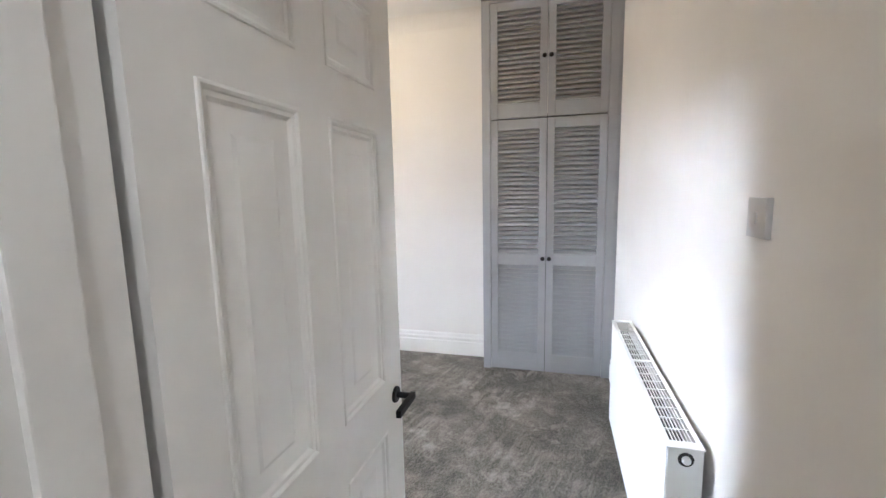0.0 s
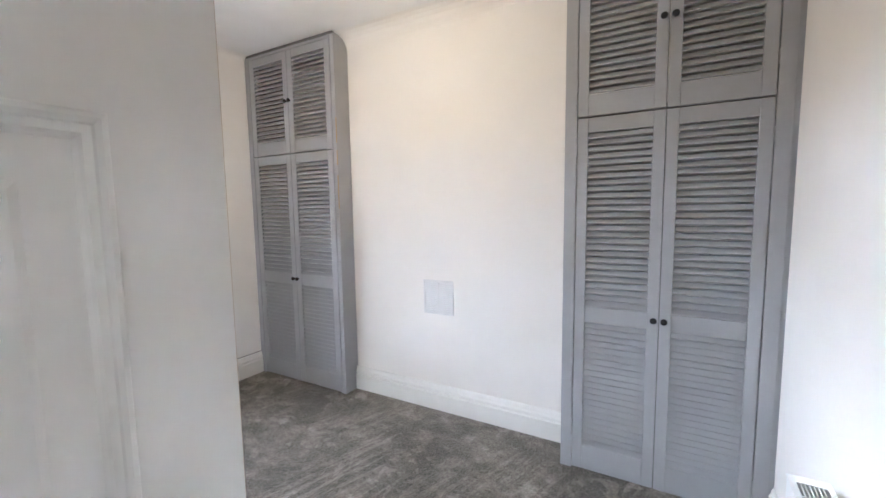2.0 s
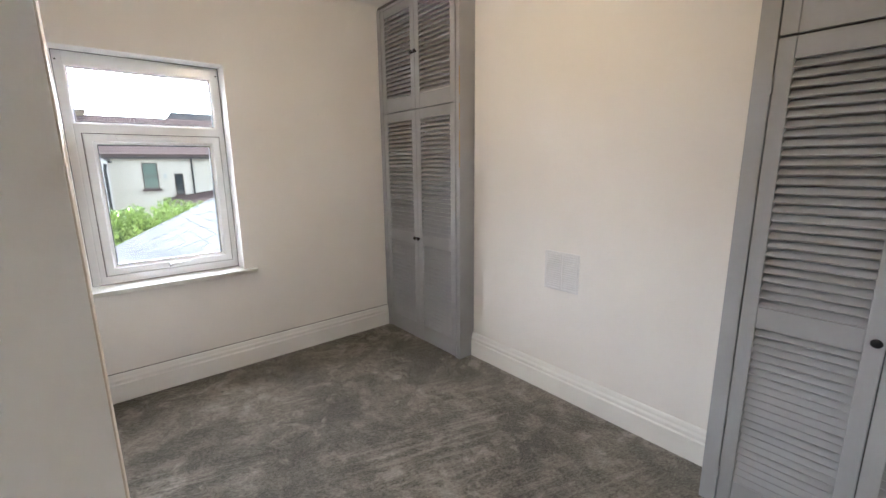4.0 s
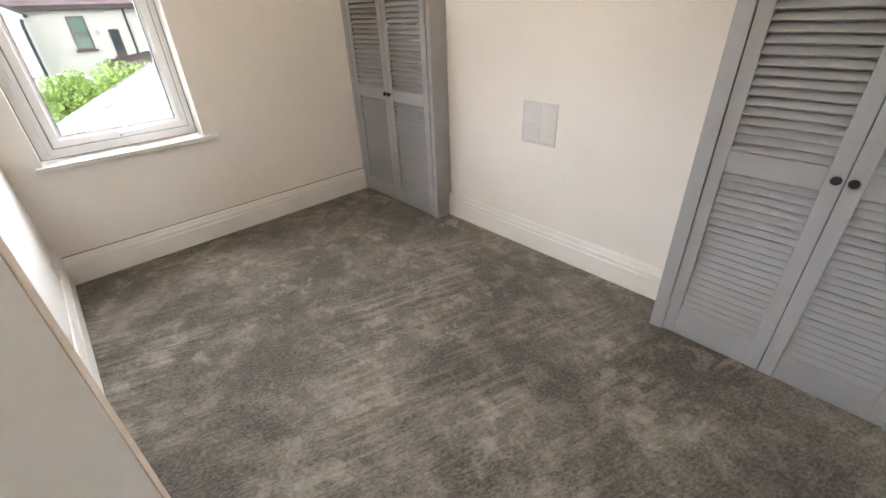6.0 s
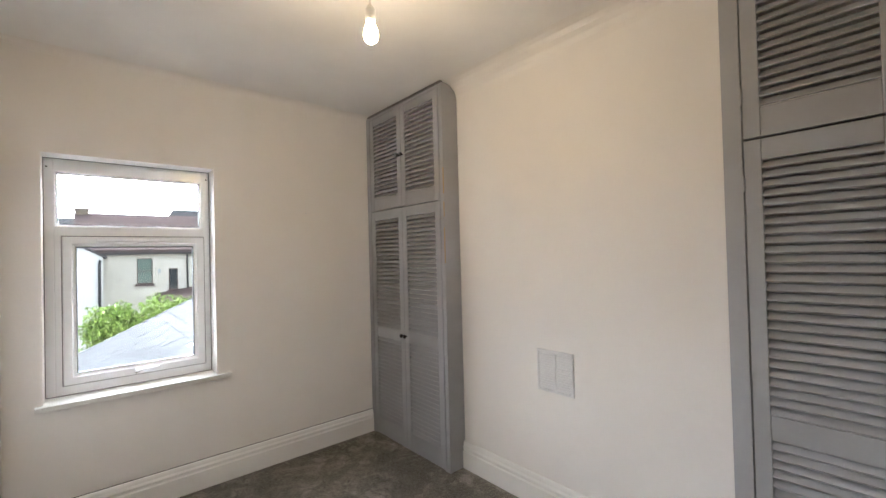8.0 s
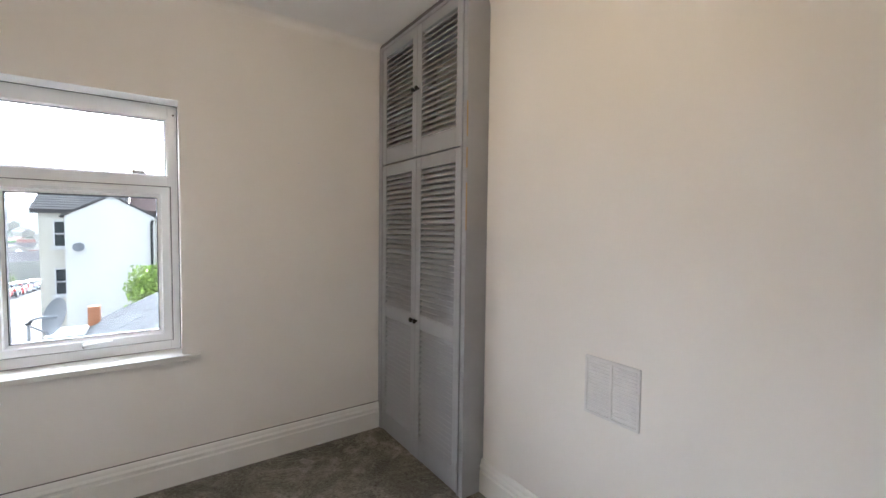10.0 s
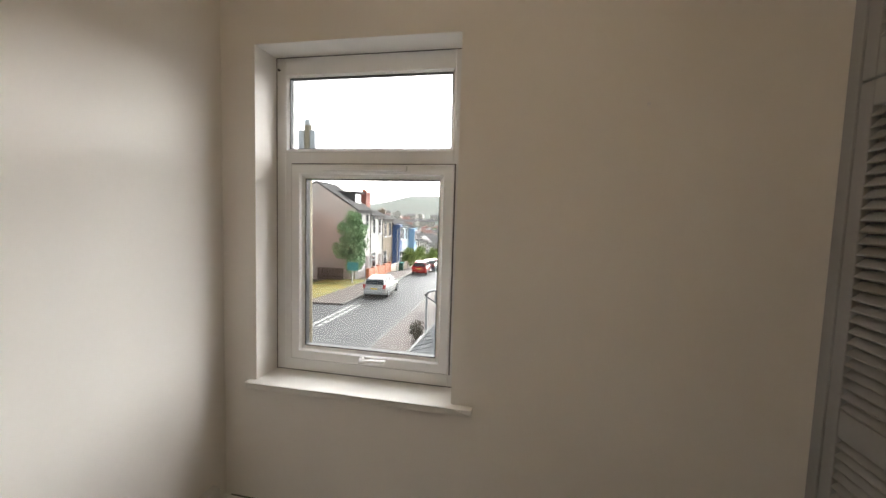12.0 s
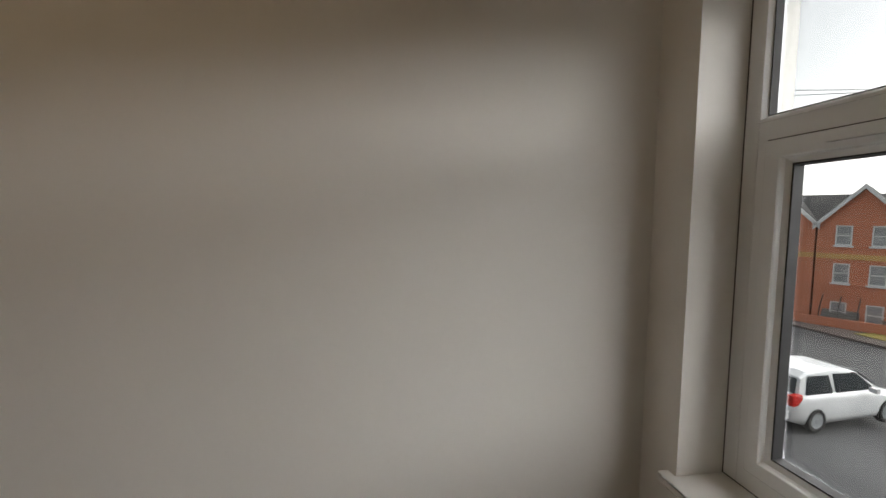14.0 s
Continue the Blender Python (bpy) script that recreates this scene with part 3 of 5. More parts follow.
for cx in (-0.0595, 0.0595):
    for k in range(16):
        s = new("slat", VS)
        s.parent = vent
        s.matrix_basis = Matrix.Translation((cx, -0.0055, -0.109 + k * 0.0145))

# bulb on its pendant
BU = (-1.234, 2.389, 2.512)
lamp = thing("pendant_lamp", "bare warm lit bulb on a short white pendant", "ceiling lamp", pose(*BU))
bm = bmesh.new()
lathe(bm, [(0.0, -0.055), (0.012, -0.053), (0.024, -0.043), (0.030, -0.026), (0.029, -0.008), (0.022, 0.012), (0.015, 0.030), (0.0135, 0.040), (0.0, 0.040)], 20)
part("bulb", bm, BULBM, lamp, "glowing warm bulb", smooth=True)
bm = bmesh.new()
lathe(bm, [(0.0, 0.035), (0.019, 0.035), (0.021, 0.05), (0.020, 0.085), (0.012, 0.10), (0.0, 0.10)], 18)
part("lamp_holder", bm, PLASTIC, lamp)
bm = bmesh.new()
tube(bm, [(0, 0, 0.095), (0, 0, ZC - BU[2] - 0.02)], 0.0035, 8)
part("flex", bm, PLASTIC, lamp)
bm = bmesh.new()
lathe(bm, [(0.0, ZC - BU[2] - 0.035), (0.02, ZC - BU[2] - 0.033), (0.038, ZC - BU[2] - 0.012), (0.040, ZC - BU[2]), (0.0, ZC - BU[2])], 22)
part("ceiling_rose", bm, PLASTIC, lamp)

# unseen bulb added on the landing behind the doorway, fill light for the door
hl = thing("landing_fill_lamp", "unseen bulb added over the landing to brighten the open door", "ceiling lamp", pose(0.35, -0.75, 2.45))
bm = bmesh.new()
lathe(bm, [(0.0, -0.055), (0.012, -0.053), (0.024, -0.043), (0.030, -0.026), (0.029, -0.008), (0.022, 0.012), (0.015, 0.030), (0.0135, 0.040), (0.0, 0.040)], 20)
part("bulb", bm, HALLFILL, hl, "glowing fill bulb", smooth=True)
bm = bmesh.new()
tube(bm, [(0, 0, 0.035), (0, 0, 0.1), (0, 0, 0.11), (0, 0, ZC - 2.45)], [0.02, 0.018, 0.0035, 0.0035], 10)
part("flex", bm, PLASTIC, hl)

nail = bmesh.new()
lathe(nail, [(0.0, -0.004), (0.003, -0.004), (0.003, 0.010), (0.007, 0.011), (0.006, 0.014), (0.0, 0.015)], 12, m=Matrix.Translation((XW, 2.87, 1.95)) @ Matrix.Rotation(radians(90), 4, "Y"))
solid("wall_nail", nail, PLASTIC, "small painted nail in the wall by the window", "nail")

# sockets low on the wall by the window
def socket(label, x0, x1, z0, z1, depth, rockers):
    s = thing("wall_socket", label, "socket", pose((x0 + x1) / 2, YD, (z0 + z1) / 2, 0, 0, 180))
    w, h = (x1 - x0) / 2, (z1 - z0) / 2
    part("plate", block(-w, w, -depth, 0, -h, h, bevel=0.003), PLASTIC, s)
    for x in rockers:
        part("rocker", block(x - 0.006, x + 0.006, -depth - 0.003, -depth + 0.001, h - 0.032, h - 0.014, bevel=0.001), PLASTIC, s)
        bm = bmesh.new()
        for a, b in ((0, -0.002), (-0.011, -0.022), (0.011, -0.022)):
            box(bm, x + a - 0.002, x + a + 0.002, -depth - 0.0006, -depth + 0.001, b - 0.004, b + 0.004)
        part("pin_holes", bm, GASKET, s, "dark pin holes")
    return s


socket("white surface box socket above the skirting", -3.025, -2.93, 0.20, 0.29, 0.035, (0.0,))
socket("white double plug socket above the skirting", -2.895, -2.745, 0.215, 0.30, 0.012, (-0.035, 0.035))

# ---- outside: street frame ----
STREET = 184.5
SD, SN = (math.cos(radians(STREET)), math.sin(radians(STREET))), (-math.sin(radians(STREET)), math.cos(radians(STREET)))


def fall(u):
    """Height of the ground down the street."""
    if u < 45:
        return -3.4 - 0.042 * u
    if u < 140:
        return -5.29 - 0.082 * (u - 45)
    return -13.08 - 4.0 * (1 - math.exp(-(u - 140) / 48))


def street(u, v, h=0.0, turn=0.0):
    """Pose of a thing u metres down the street and v metres across it, on the ground."""
    return pose(-3 + SD[0] * u + SN[0] * v, -3.2 + SD[1] * u + SN[1] * v, fall(u) + h, 0, 0, STREET + turn)


def place(u, v, z):
    return (-3 + SD[0] * u + SN[0] * v, -3.2 + SD[1] * u + SN[1] * v, z)


ASPHALT = material("damp_asphalt", (0.062, 0.062, 0.064), 0.75, spec=0.15, second=(0.088, 0.088, 0.09), scale=0.6, detail=1.5, bump_scale=2.5, fine=0.03)
PAVING = material("pinkish_paving", (0.13, 0.105, 0.095), 0.8, spec=0.2, second=(0.10, 0.085, 0.078), scale=1.0, detail=1.5, bump_scale=3, fine=0.03)
KERB = material("kerb_stone", (0.17, 0.165, 0.16), 0.7, second=(0.13, 0.13, 0.125), scale=2.0, bump=0.003, bump_scale=40, fine=0.1)
LAWN = material("dry_lawn", (0.13, 0.15, 0.03), 0.9, second=(0.28, 0.21, 0.045), scale=0.5, bump=0.03, bump_scale=12, fine=0.3)
LAND = material("distant_land", (0.045, 0.062, 0.045), 0.95, second=(0.085, 0.092, 0.075), scale=0.012, mix=(0.42, 0.6), bump_scale=0.09, fine=0.45)
CREAM = material("cream_render", (0.60, 0.57, 0.49), 0.85, second=(0.54, 0.51, 0.43), scale=0.5, bump=0.004, bump_scale=30, fine=0.05)
WHITEB = material("bright_white_render", (0.70, 0.69, 0.66), 0.85, second=(0.64, 0.63, 0.60), scale=0.5, bump=0.003, bump_scale=30, fine=0.04)
WHITEW = material("white_render", (0.42, 0.41, 0.39), 0.85, second=(0.36, 0.35, 0.33), scale=0.6, bump=0.003, bump_scale=30, fine=0.04)
BROWN = material("brown_pebbledash", (0.58, 0.535, 0.495), 0.9, second=(0.52, 0.475, 0.44), scale=0.5, bump=0.01, bump_scale=45, fine=0.18)
STONE = material("brown_stone", (0.24, 0.195, 0.14), 0.85, second=(0.19, 0.15, 0.11), scale=2.0, bump=0.01, bump_scale=8, fine=0.2)
BLUEW = material("deep_blue_render", (0.035, 0.085, 0.22), 0.7, scale=1.0, fine=0.06)
SKYBLUE = material("light_blue_render", (0.20, 0.36, 0.55), 0.8, scale=1.0, fine=0.06)
PALEBLUE = material("pale_blue_render", (0.42, 0.50, 0.55), 0.8, scale=1.0, fine=0.05)
SLATE = material("blue_grey_slate", (0.082, 0.084, 0.088), 0.85, spec=0.05, second=(0.12, 0.122, 0.126), scale=3.0, bump=0.003, bump_scale=25, fine=0.2, random_amount=0.28)
ROOFG = material("grey_roof_tiles", (0.085, 0.083, 0.085), 0.9, spec=0.0, second=(0.12, 0.115, 0.11), scale=1.2, bump=0.02, bump_scale=5, fine=0.25)
ROOFR = material("dark_red_roof_tiles", (0.145, 0.108, 0.10), 0.9, spec=0.0, second=(0.115, 0.09, 0.085), scale=1.5, bump=0.02, bump_scale=6, fine=0.2)
TRIMW = material("white_painted_trim", (0.62, 0.62, 0.62), 0.5, scale=3)
DARKGLASS = material("dark_window_glass", (0.03, 0.035, 0.04), 0.08, scale=2)
NETGLASS = material("net_curtained_glass", (0.34, 0.35, 0.36), 0.12, second=(0.22, 0.23, 0.24), scale=1.5)
GREENGLASS = material("curtained_window_glass", (0.13, 0.18, 0.15), 0.1, scale=2)
BROWNF = material("brown_window_frame", (0.07, 0.045, 0.035), 0.5, scale=5)
PIPE = material("black_downpipe", (0.02, 0.02, 0.02), 0.4, scale=5)
POLEW = material("weathered_wooden_pole", (0.28, 0.24, 0.17), 0.85, second=(0.2, 0.17, 0.12), scale=4, bump=0.004, bump_scale=30, stretch=(1, 1, 0.08), fine=0.2)
STEEL = material("galvanised_steel", (0.36, 0.38, 0.40), 0.45, metal=0.6, scale=6)
DISHM = material("grey_dish_mesh", (0.16, 0.17, 0.185), 0.5, scale=4)
ORANGE = material("terracotta_pot", (0.36, 0.15, 0.07), 0.7, scale=5)
TEAL = material("teal_sign_board", (0.05, 0.28, 0.30), 0.5, scale=3)
PAINTW = material("white_road_paint", (0.62, 0.61, 0.58), 0.7, second=(0.42, 0.41, 0.39), scale=3.0, fine=0.1)
BARK = material("bark", (0.10, 0.08, 0.06), 0.9, scale=6, bump=0.01, bump_scale=20, fine=0.2)


def leaf_material(name, a, b):
    m = material(name, a, 0.55, second=b, scale=2.5, mix=(0.35, 0.65), fine=0.12)
    n, l = m.node_tree.nodes, m.node_tree.links
    ge = n.new("ShaderNodeNewGeometry")
    hs = n.new("ShaderNodeHueSaturation")
    mr = n.new("ShaderNodeMapRange")
    mr.inputs["To Min"].default_value, mr.inputs["To Max"].default_value = 0.55, 1.5
    l.new(ge.outputs["Random Per Island"], mr.inputs["Value"])
    l.new(mr.outputs[0], hs.inputs["Value"])
    bs = n["Principled BSDF"]
    l.new(bs.inputs["Base Color"].links[0].from_socket, hs.inputs["Color"])
    l.new(hs.outputs[0], bs.inputs["Base Color"])
    return m


LEAF_T = leaf_material("tree_leaves", (0.16, 0.27, 0.13), (0.22, 0.35, 0.17))
LEAF_I = leaf_material("ivy_leaves", (0.17, 0.26, 0.045), (0.26, 0.36, 0.08))
LEAF_D = leaf_material("dark_shrub_leaves", (0.05, 0.06, 0.03), (0.10, 0.06, 0.04))
LEAF_B = leaf_material("bush_leaves", (0.15, 0.24, 0.05), (0.26, 0.30, 0.07))


def brick_material(name, a, b, mortar, scale):
    m = bpy.data.materials.new(name)
    m.use_nodes = True
    n, l = m.node_tree.nodes, m.node_tree.links
    bs = n["Principled BSDF"]
    bs.inputs["Roughness"].default_value = 0.85
    tc = n.new("ShaderNodeTexCoord")
    mp = n.new("ShaderNodeMapping")
    mp.inputs["Rotation"].default_value = (radians(90), 0, radians(90))
    l.new(tc.outputs["Object"], mp.inputs["Vector"])
    br = n.new("ShaderNodeTexBrick")
    br.inputs["Scale"].default_value = scale
    br.inputs["Color1"].default_value, br.inputs["Color2"].default_value, br.inputs["Mortar"].default_value = (*a, 1), (*b, 1), (*mortar, 1)
    br.inputs["Mortar Size"].default_value = 0.012
    l.new(mp.outputs[0], br.inputs["Vector"])
    l.new(br.outputs["Color"], bs.inputs["Base Color"])
    bp = n.new("ShaderNodeBump")
    bp.inputs["Distance"].default_value = 0.006
    bp.invert = True
    l.new(br.outputs["Fac"], bp.inputs["Height"])
    l.new(bp.outputs[0], bs.inputs["Normal"])
    return m


BRICK = brick_material("red_brick", (0.54, 0.20, 0.115), (0.47, 0.175, 0.10), (0.46, 0.33, 0.25), 2.2)
DBRICK = brick_material("dark_red_chimney_brick", (0.27, 0.085, 0.06), (0.22, 0.075, 0.055), (0.2, 0.15, 0.12), 2.2)
YBRICK = material("yellow_brick_band", (0.55, 0.36, 0.14), 0.85, scale=4)

# ground: one sheet to the horizon, with the hill across the valley
us = [-400, -150, -60, -20] + [0, 15, 30, 45, 60, 80, 100, 120, 140] + [165, 190, 230, 280, 340, 400, 460, 520, 580, 640, 700, 760, 820, 880, 940, 1000, 1080, 1200, 1500, 2200, 4000]
vs = [-3500, -1800, -1000, -700, -500, -400, -320, -250, -190, -140, -100, -60, -30, -10, 10, 30, 60, 100, 140, 180, 220, 260, 310, 370, 440, 520, 640, 800, 1100, 1800, 3500]


def land(u, v):
    z = fall(u)
    if u > 340:
        k = min(1.0, (u - 340) / 640)
        k = k * k * (3 - 2 * k)
        crest = 46 + 15 * math.exp(-((v - 185) / 95) ** 2) - 9 * math.exp(-((v - 330) / 90) ** 2) + 5 * math.sin(v / 61.0) + 4 * math.sin(v / 23.0 + 1)
        z += k * crest
    return z - 0.06


gv = [place(u, v, land(u, v)) for u in us for v in vs]
gf = [(i * len(vs) + j, (i + 1) * len(vs) + j, (i + 1) * len(vs) + j + 1, i * len(vs) + j + 1) for i in range(len(us) - 1) for j in range(len(vs) - 1)]
gme = bpy.data.meshes.new("ground")
gme.from_pydata(gv, [], gf)
gme.materials.append(LAND)
for p in gme.polygons:
    p.use_smooth = True
tagged(new("ground", gme), "green land falling to a valley with a hill beyond", "ground", kind="structure")


def strip(name, u0, u1, v0, v1, h, mat, label, category, kind="structure", depth=0.3):
    bm = bmesh.new()
    cuts = [u0] + ([45] if u0 < 45 < u1 else []) + [u1]
    rows = [[bm.verts.new(place(u, w, fall(u) + z)) for w, z in ((v0, h - depth), (v0, h), (v1, h), (v1, h - depth))] for u in cuts]
    for a, b in zip(rows, rows[1:]):
        for i in range(4):
            bm.faces.new((a[i], a[(i + 1) % 4], b[(i + 1) % 4], b[i]))
    bm.faces.new(rows[0])
    bm.faces.new(rows[-1])
    return solid(name, bm, mat, label, category, kind)


strip("road", -25, 139, -0.5, 4.1, 0.0, ASPHALT, "damp grey asphalt street running downhill", "road")
strip("road_side", 9.5, 23.2, 4.1, 40, -0.004, ASPHALT, "grey asphalt side road at the junction", "road")
strip("pavement_near", -25, 139, -2.9, -0.62, 0.11, PAVING, "pinkish paved footway along the house", "pavement")
strip("pavement_far", 23.2, 139, 4.22, 6.6, 0.11, PAVING, "grey-pink footway across the street", "pavement")
strip("pavement_corner", -25, 9.5, 4.22, 7, 0.11, PAVING, "footway at the corner across the street", "pavement")
strip("trim_kerb_near", -25, 139, -0.62, -0.5, 0.115, KERB, "pale kerb stones", "kerb")
strip("trim_kerb_far", 23.2, 139, 4.1, 4.22, 0.115, KERB, "pale kerb stones", "kerb")
strip("lawn", 24.6, 35.9, 6.6, 10.2, 0.14, LAWN, "dry yellow-green lawn on the corner", "lawn")
strip("path_side", 23.2, 24.6, 6.6, 30, 0.11, PAVING, "footway along the side road", "pavement")
strip("forecourt", 24.6, 29.2, 10.2, 30, 0.10, PAVING, "paved forecourt of the flats", "pavement")
strip("yard", 0.4, 29, -30, -2.9, 0.05, PAVING, "concrete yards behind the houses", "ground")
strip("front_gardens", 36, 139, 6.6, 7.8, 0.13, PAVING, "small paved front gardens of the terrace", "pavement")

# give-way markings
for k in range(9):
    for v, o in ((3.45, 0.0), (3.05, 0.2)):
        u = 17.2 + k * 0.72 + o
        strip("road_marking", u, u + 0.45, v, v + 0.2, 0.006, PAINTW, "worn white give-way dash on the road", "road marking", kind="structure", depth=0.005)
strip("road_marking", 14.6, 17.2, 8.6, 8.75, 0.004, PAINTW, "worn white centre line of the side road", "road marking", depth=0.005)


# ---- houses ----
def window_part(house, u0, u1, z0, z1, side, at, frame=TRIMW, glass=DARKGLASS, sill=TRIMW, mid=True):
    """A sash window on a wall: side 'front' (facing local -y) or 'end' (facing local -x)."""
    def turn(bm):
        if side == "end":
            bmesh.ops.transform(bm, matrix=Matrix(((0, 1, 0, at), (-1, 0, 0, 0), (0, 0, 1, 0), (0, 0, 0, 1))), verts=bm.verts)
        else:
            bmesh.ops.translate(bm, verts=bm.verts, vec=(0, at, 0))
        return bm
    if side == "end":
        u0, u1 = -u1, -u0
    bm = bmesh.new()
    loops(bm, u0, u1, z0, z1, [(0, 0.02), (0, -0.03), (0.06, -0.03), (0.07, -0.008)], cap=False)
    if mid:
        zm = (z0 + z1) / 2
        box(bm, u0 + 0.06, u1 - 0.06, -0.028, 0.0, zm - 0.03, zm + 0.03)
    w = part("window", turn(bm), frame, house)
    part("pane", turn(block(u0 + 0.05, u1 - 0.05, -0.012, 0.0, z0 + 0.05, z1 - 0.05)), glass, w)
    part("sill", turn(block(u0 - 0.08, u1 + 0.08, -0.11, 0.0, z0 - 0.1, z0)), sill, w)
    return w


def gabled(house, x0, x1, y0, y1, eave, ridge, wall, roof, base=-1.5, over=0.25, ends=None, axis="x"):
    """Walls with gables and a pitched roof whose ridge runs along local x or y."""
    m = Matrix.Identity(4)
    if axis == "y":
        m = Matrix(((0, 1, 0, 0), (1, 0, 0, 0), (0, 0, 1, 0), (0, 0, 0, 1)))
        x0, x1, y0, y1 = y0, y1, x0, x1
    ym = (y0 + y1) / 2
    bm = bmesh.new()
    ring = [(y0, base), (y1, base), (y1, eave), (ym, ridge), (y0, eave)]
    a = [bm.verts.new(m @ Vector((x0, y, z))) for y, z in ring]
    b = [bm.verts.new(m @ Vector((x1, y, z))) for y, z in ring]
    bm.faces.new(a)
    bm.faces.new(b[::-1])
    for i in range(5):
        j = (i + 1) % 5
        bm.faces.new((a[i], a[j], b[j], b[i]))
    part("wall", bm, wall, house)
    s = (ridge - eave) / (ym - y0)
    for y, z, w in ((y0 - over, eave - over * s, ym), (y1 + over, eave - over * s, ym)):
        bm = bmesh.new()
        q = [(x0 - 0.06, y, z + 0.03), (x1 + 0.06, y, z + 0.03), (x1 + 0.06, w, ridge + 0.03), (x0 - 0.06, w, ridge + 0.03)]
        lo = [bm.verts.new(m @ Vector(p)) for p in q]
        hi = [bm.verts.new(m @ (Vector(p) + Vector((0, 0, 0.14)))) for p in q]
        bm.faces.new(lo[::-1])
        bm.faces.new(hi)
        for i in range(4):
            j = (i + 1) % 4
            bm.faces.new((lo[i], lo[j], hi[j], hi[i]))
        r = part("roof", bm, roof, house)
        # courses of tiles as low steps
        bm = bmesh.new()
        n = max(6, int(math.hypot(w - y, ridge - z) / 0.33))
        for k in range(n):
            f, g = k / n, (k + 1) / n
            pts = [(x0 - 0.07, y + (w - y) * f, z + (ridge - z) * f + 0.190), (x1 + 0.07, y + (w - y) * f, z + (ridge - z) * f + 0.190), (x1 + 0.07, y + (w - y) * g, z + (ridge - z) * g + 0.175), (x0 - 0.07, y + (w - y) * g, z + (ridge - z) * g + 0.175)]
            vv = [bm.verts.new(m @ Vector(p)) for p in pts]
            bm.faces.new(vv)
            lw = [bm.verts.new(m @ (Vector(p) - Vector((0, 0, 0.035)))) for p in pts[:2]]
            bm.faces.new((vv[0], vv[1], lw[1], lw[0]))
        part("tile_courses", bm, roof, r)


def chimney(house, x, y, z0, z1, w=1.1, d=0.6, mat=None, pots=3):
    bm = block(x - w / 2, x + w / 2, y - d / 2, y + d / 2, z0, z1 - 0.2)
    box(bm, x - w / 2 - 0.06, x + w / 2 + 0.06, y - d / 2 - 0.06, y + d / 2 + 0.06, z1 - 0.2, z1)
    c = part("chimney", bm, mat or BRICK, house)
    for k in range(pots):
        bm = bmesh.new()
        px = x + (k - (pots - 1) / 2) * w / pots
        lathe(bm, [(0.0, z1), (0.12, z1), (0.1, z1 + 0.25), (0.11, z1 + 0.28), (0.0, z1 + 0.28)], 10, centre=(px, y, 0))
        part("chimney_pot", bm, ORANGE, c)


def terrace_house(u0, u1, wall, label, eave=6.15, ridge=8.7, trim=TRIMW, bay=False, front=7.8, extra=None, stacks=True):
    w = u1 - u0
    h = thing("terraced_house", label, "house", street(u0, front), group="terrace across the street")
    gabled(h, 0, w, 0, 8.0, eave, ridge, wall, ROOFG)
    c = w / 2
    for x in (c - 1.05, c + 1.05):
        window_part(h, x - 0.48, x + 0.48, eave - 2.0, eave - 0.35, "front", -0.01, frame=trim)
    if bay:
        bm = bmesh.new()
        ring = [(0.3, 0.0), (0.75, -0.8), (2.25, -0.8), (2.7, 0.0)]
        lo = [bm.verts.new((x, y, -1.0)) for x, y in ring]
        hi = [bm.verts.new((x, y, eave - 0.1)) for x, y in ring]
        for i in range(3):
            bm.faces.new((lo[i], lo[i + 1], hi[i + 1], hi[i]))
        bm.faces.new(hi)
        b = part("bay", bm, wall, h)
        for z in (0.9, eave - 2.0):
            window_part(h, 0.95, 2.05, z, z + 1.55, "front", -0.81, frame=trim)
    else:
        window_part(h, 0.5, 1.9, 0.85, 2.45, "front", -0.01, frame=trim)
    bm = block(w - 1.5, w - 0.6, -0.04, 0.02, -0.3, 2.05, 0.01)
    d = part("front_door", bm, BROWNF, h)
    part("fascia", block(-0.02, w + 0.02, -0.30, -0.22, eave - 0.30, eave - 0.16), ROOFG, h)
    bm = bmesh.new()
    tube(bm, [(w - 0.12, -0.06, -0.5), (w - 0.12, -0.06, eave - 0.3)], 0.04, 8)
    part("downpipe", bm, PIPE, h)
    if stacks:
        chimney(h, w - 0.1, 4.0, eave + 1.6, ridge + 0.75, w=0.6, d=0.9, mat=STONE, pots=1)
    return h


end = terrace_house(36.0, 40.5, WHITEW, "end terrace house with brown pebbledash gable and dormer", eave=6.75, ridge=9.25, stacks=False)
bm = bmesh.new()
ring = [(0.0, -1.5), (8.0, -1.5), (8.0, 6.75), (4.0, 9.25), (0.0, 6.75)]
a = [bm.verts.new((-0.05, y, z)) for y, z in ring]
b = [bm.verts.new((0.0, y, z)) for y, z in ring]
bm.faces.new(a)
for i in range(5):
    bm.faces.new((a[i], a[(i + 1) % 5], b[(i + 1) % 5], b[i]))
gw = part("gable_wall", bm, BROWN, end, "brown pebbledash gable wall")
for z in (2.2, 4.6):
    part("band", block(-0.075, -0.045, 0.02, 7.98, z, z + 0.10), BROWN, end)
bm = block(2.3, 4.4, 1.0, 3.2, 7.3, 8.45)
dm = part("dormer", bm, ROOFG, end)
part("dormer_roof", block(2.1, 4.6, 0.7, 3.6, 8.45, 8.62), ROOFG, end)
window_part(end, 2.55, 4.15, 7.55, 8.35, "front", 0.99)
second = terrace_house(40.5, 45.1, WHITEW, "white rendered terraced house", eave=6.4, ridge=8.2, stacks=False)
third = terrace_house(45.1, 49.6, STONE, "brown stone terraced house", eave=6.15, ridge=7.8, stacks=False)
chimney(third, 1.2, 2.6, 6.4, 9.35, w=1.7, d=0.9, mat=DBRICK, pots=3)
